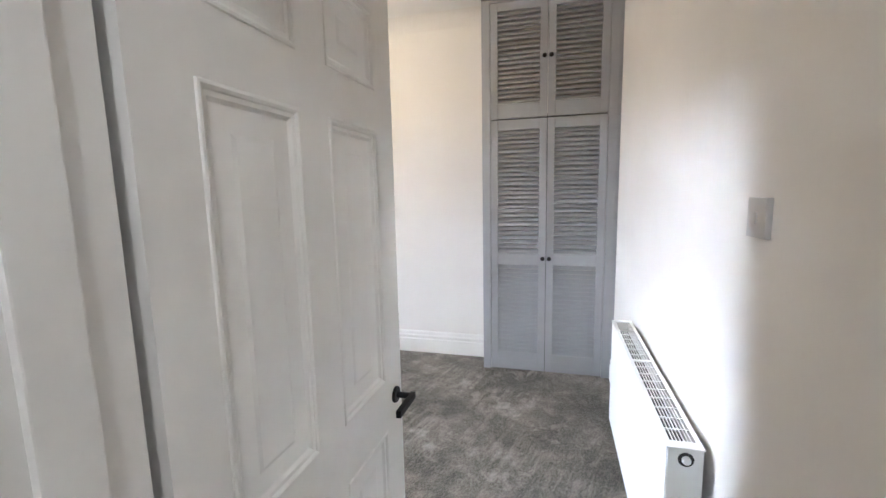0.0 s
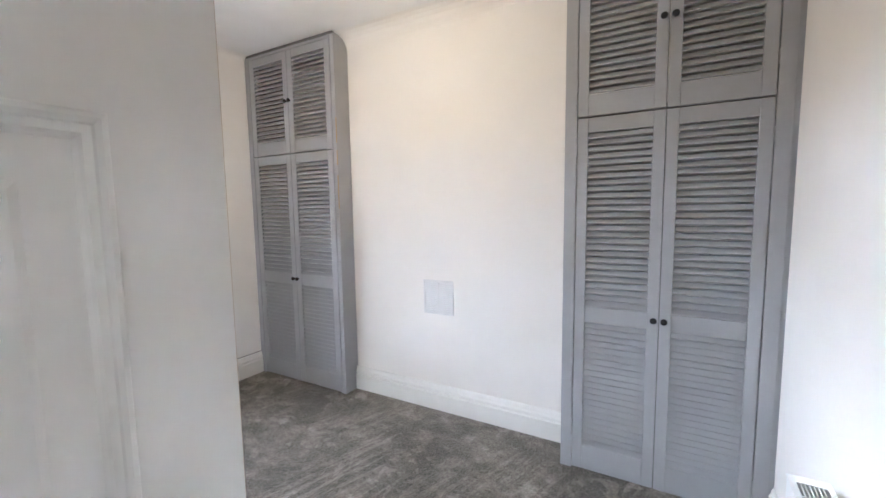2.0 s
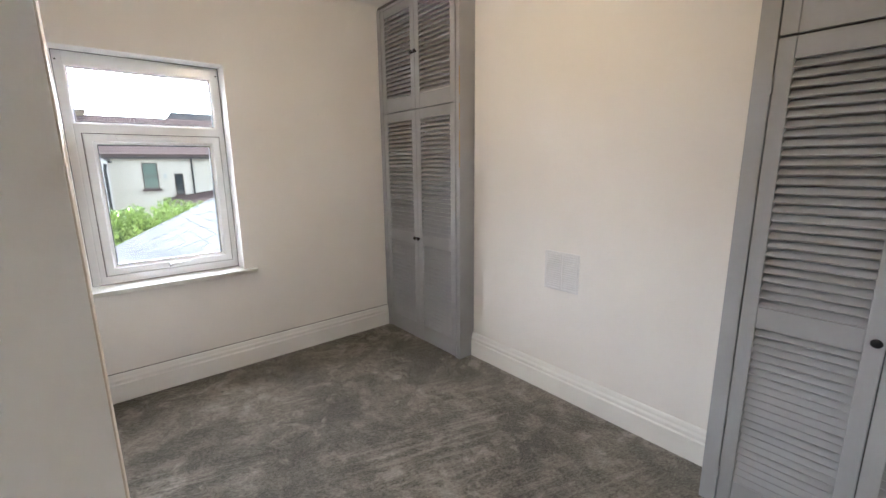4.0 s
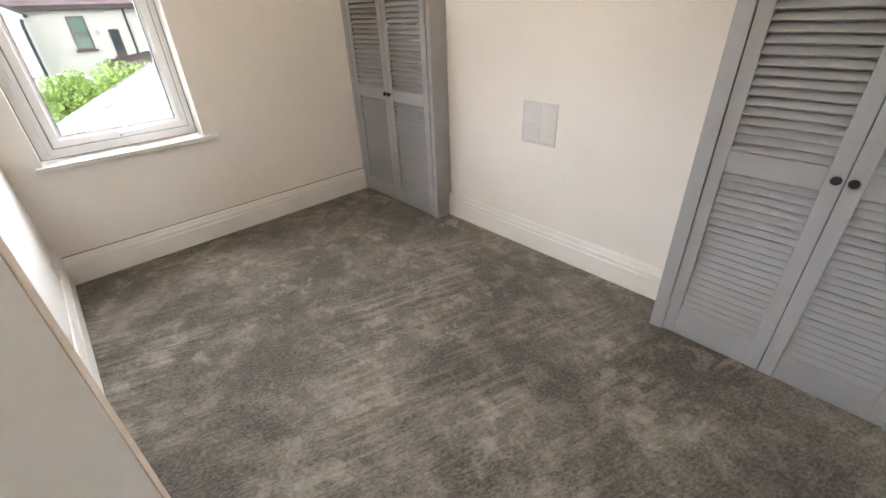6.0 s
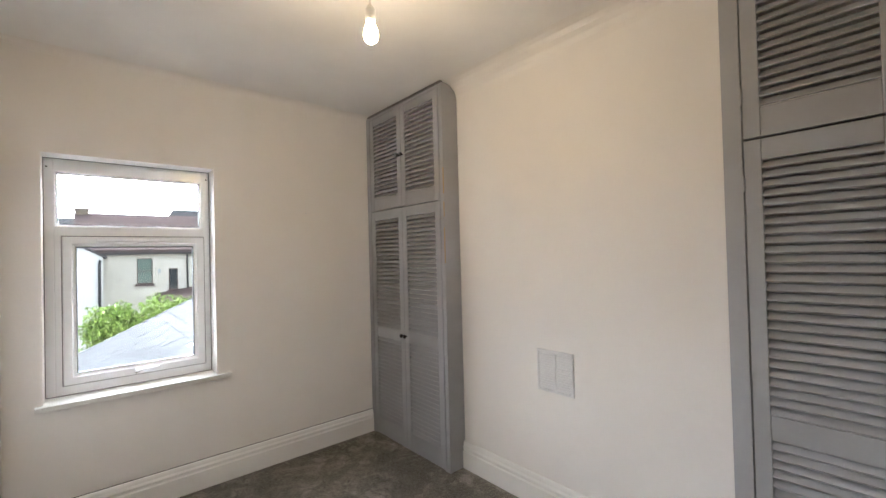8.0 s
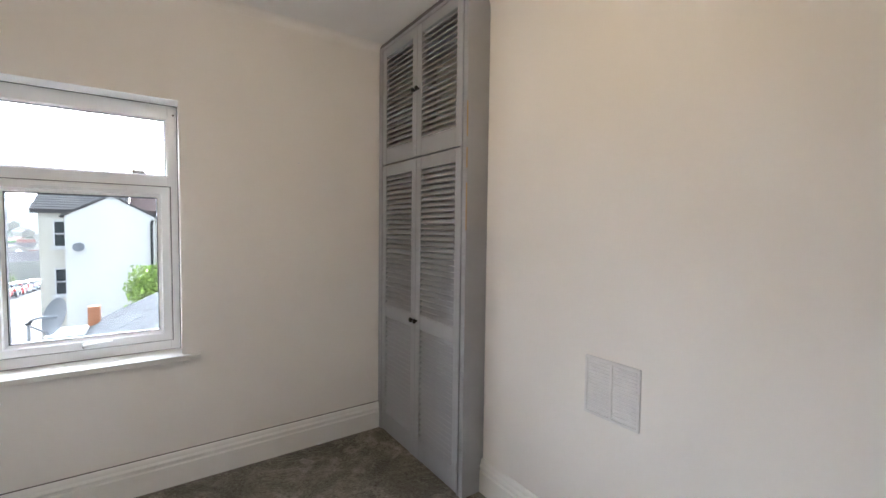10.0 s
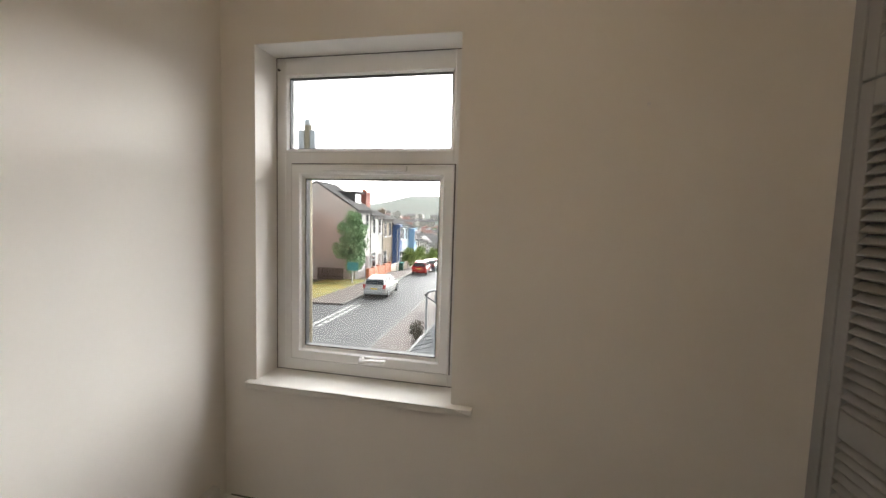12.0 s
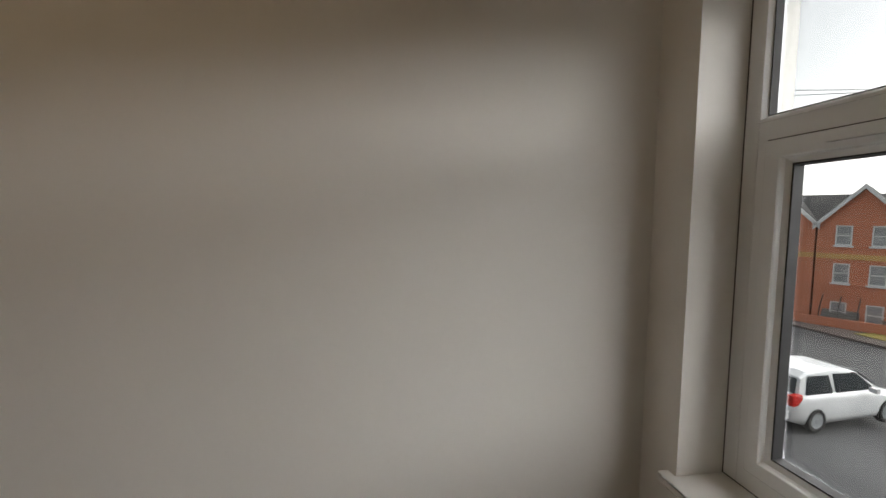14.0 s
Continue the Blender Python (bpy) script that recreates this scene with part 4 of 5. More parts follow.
chimney(second, 1.0, 4.4, 7.4, 9.3, w=2.4, d=0.7, mat=DBRICK, pots=5)
terrace_house(49.6, 54.6, BLUEW, "deep blue painted terraced house with bay", eave=6.0, ridge=7.6, bay=True, stacks=False)
terrace_house(54.6, 59.1, PALEBLUE, "pale blue painted terraced house", eave=6.0, ridge=7.5)
terrace_house(59.1, 63.8, SKYBLUE, "light blue painted terraced house", eave=6.0, ridge=7.4, bay=True, stacks=False)
for k in range(4):
    terrace_house(66.0 + k * 4.8, 70.8 + k * 4.8, (WHITEW, CREAM)[k % 2], ("low white rendered house", "low cream rendered house")[k % 2] + " further down the terrace", eave=4.3 - 0.25 * k, ridge=5.6 - 0.25 * k, stacks=k == 1)

# flats of red brick
flats = thing("block_of_flats", "three-storey red brick flats with white gables", "flats", street(29.0, 9.9, 0, 27))
gabled(flats, 0, 7, 0, 13, 6.0, 7.7, BRICK, ROOFG, axis="y")
for y in (2.5, 6.4, 10.3):
    bm = bmesh.new()
    ring = [(y - 1.9, -1.5), (y + 1.9, -1.5), (y + 1.9, 6.0), (y, 7.95), (y - 1.9, 6.0)]
    a = [bm.verts.new((-0.7, p, z)) for p, z in ring]
    b = [bm.verts.new((0.1, p, z)) for p, z in ring]
    bm.faces.new(a)
    for i in range(5):
        bm.faces.new((a[i], a[(i + 1) % 5], b[(i + 1) % 5], b[i]))
    g = part("gable_bay", bm, BRICK, flats)
    for s in (-1, 1):
        bm = bmesh.new()
        q = [(-0.95, y + s * 2.1, 5.78), (3.2, y + s * 2.1, 5.78), (3.2, y, 8.12), (-0.95, y, 8.12)]
        lo = [bm.verts.new(p) for p in q]
        hi = [bm.verts.new((p[0], p[1], p[2] + 0.12)) for p in q]
        bm.faces.new(lo)
        bm.faces.new(hi)
        for i in range(4):
            bm.faces.new((lo[i], lo[(i + 1) % 4], hi[(i + 1) % 4], hi[i]))
        part("gable_roof", bm, ROOFG, flats)
        bm = bmesh.new()
        q = [(-0.99, y + s * 2.12, 5.62), (-0.99, y, 7.98), (-0.99, y, 8.26), (-0.99, y + s * 2.12, 5.90)]
        lo = [bm.verts.new(p) for p in q]
        hi = [bm.verts.new((p[0] + 0.05, p[1], p[2])) for p in q]
        bm.faces.new(lo)
        bm.faces.new(hi)
        for i in range(4):
            bm.faces.new((lo[i], lo[(i + 1) % 4], hi[(i + 1) % 4], hi[i]))
        part("bargeboard", bm, TRIMW, flats, "white bargeboard")
    for z in (0.3, 2.55, 4.75):
        for c in (y - 0.75, y + 0.75):
            window_part(flats, c - 0.36, c + 0.36, z, z + 1.15, "end", -0.71, glass=NETGLASS)
    part("brick_band", block(-0.74, -0.68, y - 1.9, y + 1.9, 3.95, 4.25), YBRICK, flats, "yellow brick band")
bm = block(-2.6, -2.4, -0.2, 13, -0.3, 0.75)
solid("brick_wall", bm, BRICK, "low red brick wall before the flats", "wall", m=street(29.0, 9.9, 0, 27))
steps = thing("steps", "grey concrete entrance steps with dark handrails", "steps", street(26.4, 11.2, 0, 27))
for k in range(6):
    part("step", block(0.25 * k, 0.25 * k + 0.28, 0, 1.6, 0, 0.17 * (k + 1)), KERB, steps)
for y in (0.0, 0.8, 1.6):
    bm = bmesh.new()
    tube(bm, [(0, y, 0), (0, y, 1.0), (1.5, y, 1.95), (1.5, y, 1.0)], 0.03, 6)
    part("handrail", bm, PIPE, steps)

# brick front walls of the terrace
for u0, u1 in ((37.0, 40.4), (40.8, 45.0)):
    g = thing("garden_wall", "red brick front garden wall with pillars", "wall", street(u0, 6.75), group="garden walls")
    part("wall", block(0, u1 - u0, 0, 0.22, -0.4, 1.0), BRICK, g)
    for x in (0.0, (u1 - u0) / 2, u1 - u0):
        part("pillar", block(x - 0.2, x + 0.2, -0.05, 0.27, -0.4, 1.12, 0.02), BRICK, g)
for k in range(8):
    u0 = 45.2 + k * 4.8
    g = thing("garden_wall", "low pale rendered front garden wall", "wall", street(u0, 6.75), group="garden walls")
    part("wall", block(0, 4.4, 0, 0.2, -0.4, 0.85), STONE if k % 2 else CREAM, g)

# ---- cars ----
CARGLASS = material("tinted_car_glass", (0.02, 0.024, 0.028), 0.06, scale=2)
TYRE = material("tyre_rubber", (0.015, 0.015, 0.015), 0.8, scale=10)
REDLENS = material("red_lamp_lens", (0.45, 0.02, 0.015), 0.2, scale=10)
PLATE = material("yellow_number_plate", (0.6, 0.42, 0.05), 0.5, scale=10)


def car_paint(name, c):
    return material(name, c, 0.22, scale=1.5, fine=0.01)


SILVER = car_paint("silver_car_paint", (0.42, 0.43, 0.43))
CARRED = car_paint("red_car_paint", (0.36, 0.025, 0.02))
CARDARK = car_paint("dark_blue_car_paint", (0.03, 0.035, 0.05))
CARWHITE = car_paint("white_car_paint", (0.62, 0.63, 0.64))


def loft(bm, rows, close=True):
    rr = [[bm.verts.new(p) for p in r] for r in rows]
    for a, b in zip(rr, rr[1:]):
        n = len(a)
        for i in range(n):
            bm.faces.new((a[i], a[(i + 1) % n], b[(i + 1) % n], b[i]))
    if close:
        bm.faces.new(rr[0][::-1])
        bm.faces.new(rr[-1])


def car(label, u, v, paint, length=4.15, estate=False, turn=0.0):
    """A car whose front points down the street; local x forward from the rear bumper, y across."""
    c = thing("car", label, "car", street(u, v, 0.0, turn), group="cars parked along the street")
    hw, k = 0.86, length / 4.15
    # lower body: sections along x: (x, half width, sill height, shoulder height)
    rows = []
    for x, w, z0, z1 in ((0.0, 0.70, 0.42, 0.72), (0.06, 0.78, 0.30, 0.88), (0.35, 0.84, 0.22, 0.96), (1.2, 0.86, 0.20, 0.95), (2.6, 0.86, 0.20, 0.92), (3.2, 0.85, 0.20, 0.86), (3.85, 0.80, 0.22, 0.74), (4.08, 0.70, 0.28, 0.62), (4.15, 0.58, 0.36, 0.52)):
        rows.append([(x * k, -w * 0.94, z0), (x * k, -w, z0 + 0.14), (x * k, -w, z1 - 0.14), (x * k, -w * 0.93, z1), (x * k, w * 0.93, z1), (x * k, w, z1 - 0.14), (x * k, w, z0 + 0.14), (x * k, w * 0.94, z0)])
    bm = bmesh.new()
    loft(bm, rows)
    part("body", bm, paint, c, smooth=True)
    back = 0.10 if estate else 0.22
    top = [(back, 0.76, 0.93), (back + 0.22, 0.64, 1.36), (back + 0.5, 0.61, 1.47), (1.5, 0.60, 1.49), (2.2, 0.60, 1.44), (2.55, 0.62, 1.33), (3.25, 0.74, 0.86)]
    bm = bmesh.new()
    loft(bm, [[(x * k, -0.77, 0.86), (x * k, -w, z - 0.04), (x * k, -w * 0.9, z), (x * k, w * 0.9, z), (x * k, w, z - 0.04), (x * k, 0.77, 0.86)] for x, w, z in top])
    cab = part("cabin", bm, paint, c)
    for s in (-1, 1):
        for x0, x1, x2, x3 in ((0.42, 0.62, 1.42, 1.40), (1.50, 1.52, 2.42, 2.92)):
            bm = bmesh.new()
            q = [(x0 + 0.05, 0.785, 0.94), (x3, 0.785, 0.94), (x2, 0.635, 1.36), (x1 + 0.06, 0.635, 1.38)]
            a = [bm.verts.new((p[0] * k, s * p[1], p[2])) for p in q]
            b = [bm.verts.new((p[0] * k, s * (p[1] - 0.03), p[2])) for p in q]
            bm.faces.new(a)
            bm.faces.new(b)
            for i in range(4):
                bm.faces.new((a[i], a[(i + 1) % 4], b[(i + 1) % 4], b[i]))
            part("side_window", bm, CARGLASS, c)
    for nm, q in (("rear_window", [(back - 0.005, -0.66, 0.98), (back - 0.005, 0.66, 0.98), (back + 0.17, 0.58, 1.33), (back + 0.17, -0.58, 1.33)]), ("windscreen", [(3.16, -0.68, 0.93), (3.16, 0.68, 0.93), (2.62, 0.56, 1.33), (2.62, -0.56, 1.33)])):
        bm = bmesh.new()
        d = -0.02 if nm == "rear_window" else 0.02
        a = [bm.verts.new(((p[0]) * k + d, p[1], p[2] + 0.01)) for p in q]
        b = [bm.verts.new(((p[0]) * k - d, p[1], p[2])) for p in q]
        bm.faces.new(a)
        bm.faces.new(b)
        for i in range(4):
            bm.faces.new((a[i], a[(i + 1) % 4], b[(i + 1) % 4], b[i]))
        part(nm, bm, CARGLASS, c)
    for x in (0.78, 3.35):
        for s in (-1, 1):
            bm = bmesh.new()
            m = Matrix.Translation((x * k, s * 0.78, 0.31)) @ Matrix.Rotation(radians(90 * -s), 4, "X")
            lathe(bm, [(0.0, -0.10), (0.27, -0.10), (0.31, -0.06), (0.31, 0.06), (0.28, 0.10), (0.21, 0.10), (0.20, 0.085), (0.0, 0.085)], 20, m=m)
            wh = part("wheel", bm, TYRE, c)
            bm = bmesh.new()
            lathe(bm, [(0.0, 0.10), (0.05, 0.10), (0.07, 0.088), (0.17, 0.088), (0.195, 0.098), (0.20, 0.085), (0.0, 0.08)], 20, m=m)
            part("rim", bm, STEEL, wh)
    for s in (-1, 1):
        part("tail_light", block(-0.02, 0.30, s * 0.735 - 0.075, s * 0.735 + 0.075, 0.72, 1.0, 0.03), REDLENS, c)
        part("mirror", block(2.55 * k, 2.72 * k, s * 0.95 - 0.09, s * 0.95 + 0.09, 0.92, 1.05, 0.03), paint, c)
    part("number_plate", block(-0.015, 0.02, -0.26, 0.26, 0.66, 0.77), PLATE, c)
    part("bumper", block(-0.06, 0.16, -0.72, 0.72, 0.36, 0.58, 0.05), paint, c)
    return c


car("silver estate car parked facing down the street", 26.4, 3.05, SILVER, 4.25, True)
car("white hatchback on the road at the junction", 9.6, 3.0, CARWHITE, 3.95)
car("red hatchback parked at the kerb", 43.8, 3.15, CARRED, 4.1)
car("dark car parked behind the red one", 49.8, 3.15, CARDARK, 4.2)
car("red car parked further down the street", 55.2, 3.15, CARRED, 4.1)
for k, p in enumerate((CARDARK, CARRED, SILVER, CARDARK, CARDARK, CARRED)):
    car("car parked far down the street", 60.6 + k * 5.3, 3.15, p, 4.1)


# ---- trees, ivy and bushes ----
def leaves(bm, centre, radii, count, size, rnd, shell=0.55):
    for _ in range(count):
        d = Vector((rnd.gauss(0, 1), rnd.gauss(0, 1), rnd.gauss(0, 1))).normalized()
        r = shell + (1 - shell) * rnd.random() ** 0.6
        bump = 1 + 0.22 * noise.noise(d * 2.3 + Vector(centre) * 0.7)
        p = Vector(centre) + Vector((d.x * radii[0], d.y * radii[1], d.z * radii[2])) * r * bump
        q = Euler((rnd.uniform(0, 6.3), rnd.uniform(0, 6.3), rnd.uniform(0, 6.3))).to_matrix()
        s = size * rnd.uniform(0.6, 1.4)
        vv = [bm.verts.new(p + q @ Vector(c)) for c in ((-s, 0, 0), (0, -s * 0.5, s * 0.12), (s, 0, 0), (0, s * 0.5, s * 0.12))]
        bm.faces.new(vv)


def tree(label, u, v, trunk_h, height, radius, count, size, seed, leaf=LEAF_T):
    rnd = random.Random(seed)
    t = thing("tree", label, "tree", street(u, v))
    bm = bmesh.new()
    tube(bm, [(0, 0, -0.3), (0.03, 0, trunk_h), (0, 0.05, trunk_h + height * 0.5), (0, 0, trunk_h + height * 0.85)], [0.13, 0.10, 0.06, 0.02], 10)
    for k in range(9):
        z = trunk_h + height * (0.05 + 0.07 * k)
        a = k * 2.4
        e = radius * (0.8 - 0.05 * k)
        tube(bm, [(0, 0, z), (math.cos(a) * e * 0.5, math.sin(a) * e * 0.5, z + 0.35), (math.cos(a) * e, math.sin(a) * e, z + 0.8)], [0.045, 0.03, 0.01], 6)
    part("trunk", bm, BARK, t)
    bm = bmesh.new()
    for k in range(40):
        f = (k + rnd.random()) / 40
        w = radius * (0.25 + 0.85 * math.sin(math.pi * min(1, 0.16 + 0.80 * f)) ** 0.9)
        a, r = rnd.uniform(0, 6.3), w * rnd.uniform(0.2, 0.78)
        leaves(bm, (math.cos(a) * r, math.sin(a) * r, trunk_h + height * (0.06 + 0.84 * f)), (0.70, 0.70, 0.6), count // 40, size, rnd, 0.25)
    part("crown", bm, leaf, t, "green leafy crown")
    return t


tree("slim green street tree on the corner lawn", 34.4, 7.55, 1.25, 5.4, 1.70, 9500, 0.115, 3)
for k, (u, v, h, r) in enumerate(((56, 7.1, 2.4, 1.1), (59.5, 7.0, 2.0, 0.9), (66, 7.1, 2.8, 1.3), (78, 7.0, 2.6, 1.2), (88, 7.1, 2.6, 1.4))):
    tree("small yellow-green garden tree", u, v, 0.5, h, r, 1300, 0.14, 20 + k, LEAF_B)

# dark shrub by the house wall
rnd = random.Random(41)
shrub = thing("shrub", "dark brown-green shrub against the house wall", "shrub", street(15.6, -2.15, 0.1))
bm = bmesh.new()
for a in range(5):
    tube(bm, [(0, 0, -0.05), (0.15 * math.cos(a * 1.3), 0.15 * math.sin(a * 1.3), 0.5)], [0.02, 0.008], 6)
part("stems", bm, BARK, shrub)
bm = bmesh.new()
for a in range(7):
    leaves(bm, (rnd.uniform(-0.35, 0.35), rnd.uniform(-0.2, 0.2), rnd.uniform(0.25, 0.75)), (0.3, 0.26, 0.28), 90, 0.05, rnd, 0.3)
part("foliage", bm, LEAF_D, shrub)

# sign on the lawn
sg = thing("sign_board", "teal sign board on a white post", "sign", street(33.2, 7.1))
part("post", block(-0.05, 0.05, -0.05, 0.05, 0, 2.0, 0.01), TRIMW, sg)
part("board", block(-0.09, -0.05, -0.55, 0.45, 1.25, 2.0, 0.01), TEAL, sg)
for nm, u, v, ln in (("low_rail", 26.2, 7.9, 2.0),):
    g = thing(nm, "low brown wooden rail on the lawn", "rail", street(u, v, 0.1))
    for y in (0.0, ln):
        part("post", block(-0.05, 0.05, y - 0.05, y + 0.05, -0.1, 0.75), BROWNF, g)
    part("rail", block(-0.04, 0.04, -0.1, ln + 0.1, 0.66, 0.75), BROWNF, g)
g = thing("picket_fence", "brown wooden fence by the gable wall", "fence", street(34.9, 8.6, 0.1))
for k in range(16):
    part("picket", block(-0.02, 0.02, k * 0.16, k * 0.16 + 0.1, 0, 1.15), BROWNF, g)
for z in (0.3, 0.9):
    part("rail", block(0.02, 0.06, 0, 2.5, z, z + 0.08), BROWNF, g)

# street lamp and wheelie bin
sl = thing("street_lamp", "tall grey steel street lamp", "street lamp", street(46.0, 6.2, 0.1))
bm = bmesh.new()
tube(bm, [(0, 0, 0), (0, 0, 1.2), (0, 0, 5.0), (0, -0.3, 5.25), (0, -0.8, 5.3)], [0.09, 0.07, 0.05, 0.04, 0.04], 10)
part("pole", bm, STEEL, sl)
part("lamp_head", block(-0.12, 0.12, -1.25, -0.75, 5.24, 5.36, 0.03), STEEL, sl)
bn = thing("wheelie_bin", "dark green plastic wheelie bin on the footway", "bin", street(48.6, 6.3, 0.11))
part("body", block(-0.28, 0.28, -0.3, 0.3, 0.05, 0.95, 0.04), material("green_bin_plastic", (0.02, 0.10, 0.07), 0.5), bn)
part("lid", block(-0.3, 0.3, -0.33, 0.33, 0.96, 1.05, 0.03), TEAL, bn)

# ---- telegraph pole ----
tp = thing("telegraph_pole", "weathered wooden telegraph pole with grey steel box", "telegraph pole", street(8.0, -0.79, 0.05))
bm = bmesh.new()
tube(bm, [(0, 0, -0.3), (0, 0, 3.5), (0, 0, 7.35)], [0.125, 0.115, 0.092], 16)
part("pole", bm, POLEW, tp, smooth=True)
PT = 7.35
for s in (-1, 1):
    part("pole_box", block(-0.09, 0.09, s * 0.15 - 0.07, s * 0.15 + 0.07, PT - 0.62, PT - 0.12, 0.02), STEEL, tp, "grey steel box")
part("pole_cap", block(-0.07, 0.07, -0.07, 0.07, PT - 0.05, PT + 0.14, 0.02), STEEL, tp)
for z in (PT - 0.7, PT - 1.6, PT - 3.0):
    bm = bmesh.new()
    tube(bm, [(-0.01, -0.18, z), (-0.01, 0.18, z)], 0.012, 6)
    part("step_iron", bm, STEEL, tp)
for k, (u, v, dz) in enumerate(((-18, 9, 3.2), (-20, 14, 3.0), (29, 12, 2.3), (36.2, 11.8, 3.6))):
    a, b = Vector(place(8.0, -0.79, fall(8.0) + PT + 0.02)), Vector(place(u, v, fall(u) + 5.0 + dz))
    cu = bpy.data.curves.new("cable", "CURVE")
    cu.dimensions, cu.bevel_depth = "3D", 0.006
    sp = cu.splines.new("POLY")
    sp.points.add(16)
    for i in range(17):
        f = i / 16
        p = a.lerp(b, f) - Vector((0, 0, 1.6 * f * (1 - f)))
        sp.points[i].co = (*p, 1)
    cu.materials.append(PIPE)
    tagged(new("overhead_cable", cu), "thin black overhead cable from the pole", "cable", "overhead cables")

# ---- cream house on the near side ----
cream = thing("corner_house", "cream rendered house with grey slate roof", "house")
gabled(cream, -36.0, -27.0, -2.35, -1.26, 2.05, 2.06, CREAM, ROOFG, base=-6)
bm = bmesh.new()
q = [(-26.8, -2.60, 2.02), (-26.8, 1.0, 2.02), (-31.5, 1.0, 4.05), (-31.5, -2.60, 4.05)]
lo = [bm.verts.new(p) for p in q]
hi = [bm.verts.new((p[0], p[1], p[2] + 0.15)) for p in q]
bm.faces.new(lo)
bm.faces.new(hi)
for i in range(4):
    bm.faces.new((lo[i], lo[(i + 1) % 4], hi[(i + 1) % 4], hi[i]))
mr_ = part("main_roof", bm, ROOFG, cream)
bm = bmesh.new()
for k in range(16):
    f, g = k / 16, (k + 1) / 16
    pts = [(-26.75 - 4.7 * f, y, 2.215 + 2.03 * f) for y in (-2.62, 1.0)] + [(-26.75 - 4.7 * g, y, 2.195 + 2.03 * g) for y in (1.0, -2.62)]
    vv = [bm.verts.new(p) for p in pts]
    bm.faces.new(vv)
    lw = [bm.verts.new((p[0], p[1], p[2] - 0.05)) for p in pts[:2]]
    bm.faces.new((vv[0], vv[1], lw[1], lw[0]))
part("tile_courses", bm, ROOFG, mr_)
bm = bmesh.new()
ring = [(-1.26, -6.0), (2.12, -6.0), (2.12, 1.90), (0.43, 2.86), (-1.26, 1.90)]
a = [bm.verts.new((-25.6, y, z)) for y, z in ring]
b = [bm.verts.new((-34.0, y, z)) for y, z in ring]
bm.faces.new(a)
for i in range(5):
    bm.faces.new((a[i], a[(i + 1) % 5], b[(i + 1) % 5], b[i]))
part("gable_wing", bm, WHITEB, cream)
for s in (-1, 1):
    bm = bmesh.new()
    q = [(-25.5, 0.43 + s * 1.85, 1.82), (-34, 0.43 + s * 1.85, 1.82), (-34, 0.43, 2.88), (-25.5, 0.43, 2.88)]
    lo = [bm.verts.new(p) for p in q]
    hi = [bm.verts.new((p[0], p[1], p[2] + 0.1)) for p in q]
    bm.faces.new(lo)
    bm.faces.new(hi)
    for i in range(4):
        bm.faces.new((lo[i], lo[(i + 1) % 4], hi[(i + 1) % 4], hi[i]))
    part("wing_roof", bm, ROOFG, cream)


def wall_window(house, x, y0, y1, z0, z1, frame=TRIMW, glass=DARKGLASS, sill=TRIMW, mid=True):
    """A window on a wall that faces +x."""
    m = Matrix(((0, -1, 0, x), (1, 0, 0, 0), (0, 0, 1, 0), (0, 0, 0, 1)))
    bm = bmesh.new()
    loops(bm, y0, y1, z0, z1, [(0, 0.02), (0, -0.04), (0.05, -0.04), (0.06, -0.01)], cap=False)
    if mid:
        box(bm, y0 + 0.05, y1 - 0.05, -0.03, 0.0, (z0 + z1) / 2 - 0.03, (z0 + z1) / 2 + 0.03)
    bmesh.ops.transform(bm, matrix=m, verts=bm.verts)
    w = part("window", bm, frame, house)
    bm = block(y0 + 0.04, y1 - 0.04, -0.015, 0.0, z0 + 0.04, z1 - 0.04)
    bmesh.ops.transform(bm, matrix=m, verts=bm.verts)
    part("pane", bm, glass, w)
    bm = block(y0 - 0.1, y1 + 0.1, -0.14, 0.0, z0 - 0.12, z0)
    bmesh.ops.transform(bm, matrix=m, verts=bm.verts)
    part("sill", bm, sill, w)


wall_window(cream, -27.0, -1.85, -1.36, 0.42, 1.68)
wall_window(cream, -27.0, -1.85, -1.36, -1.9, -0.6)
bm = bmesh.new()
tube(bm, [(-25.5, 2.02, 1.75), (-25.5, 1.98, 1.5), (-25.5, 1.98, -5)], 0.06, 8)
part("downpipe", bm, PIPE, cream)
bm = bmesh.new()
lathe(bm, [(0.0, 0.0), (0.14, 0.03), (0.22, 0.09), (0.215, 0.1), (0.0, 0.05)], 14, m=Matrix.Translation((-25.3, -0.75, 0.45)) @ Matrix.Rotation(radians(70), 4, "Y"))
part("small_dish", bm, DISHM, cream, "small grey satellite dish")

# ---- house with the dark red roof ----
red = thing("rear_house", "cream house with a dark red tiled roof", "house")
bm = bmesh.new()
box(bm, -36.0, -29.0, 1.0, 16.0, -6, 2.2)
part("wall", bm, CREAM, red)
bm = bmesh.new()
q = [(-28.75, 1.0, 2.12), (-28.75, 16.0, 2.12), (-33.4, 16.0, 4.55), (-33.4, 1.0, 4.55)]
lo = [bm.verts.new(p) for p in q]
hi = [bm.verts.new((p[0], p[1], p[2] + 0.15)) for p in q]
bm.faces.new(lo)
bm.faces.new(hi)
for i in range(4):
    bm.faces.new((lo[i], lo[(i + 1) % 4], hi[(i + 1) % 4], hi[i]))
rr_ = part("roof", bm, ROOFR, red)
bm = bmesh.new()
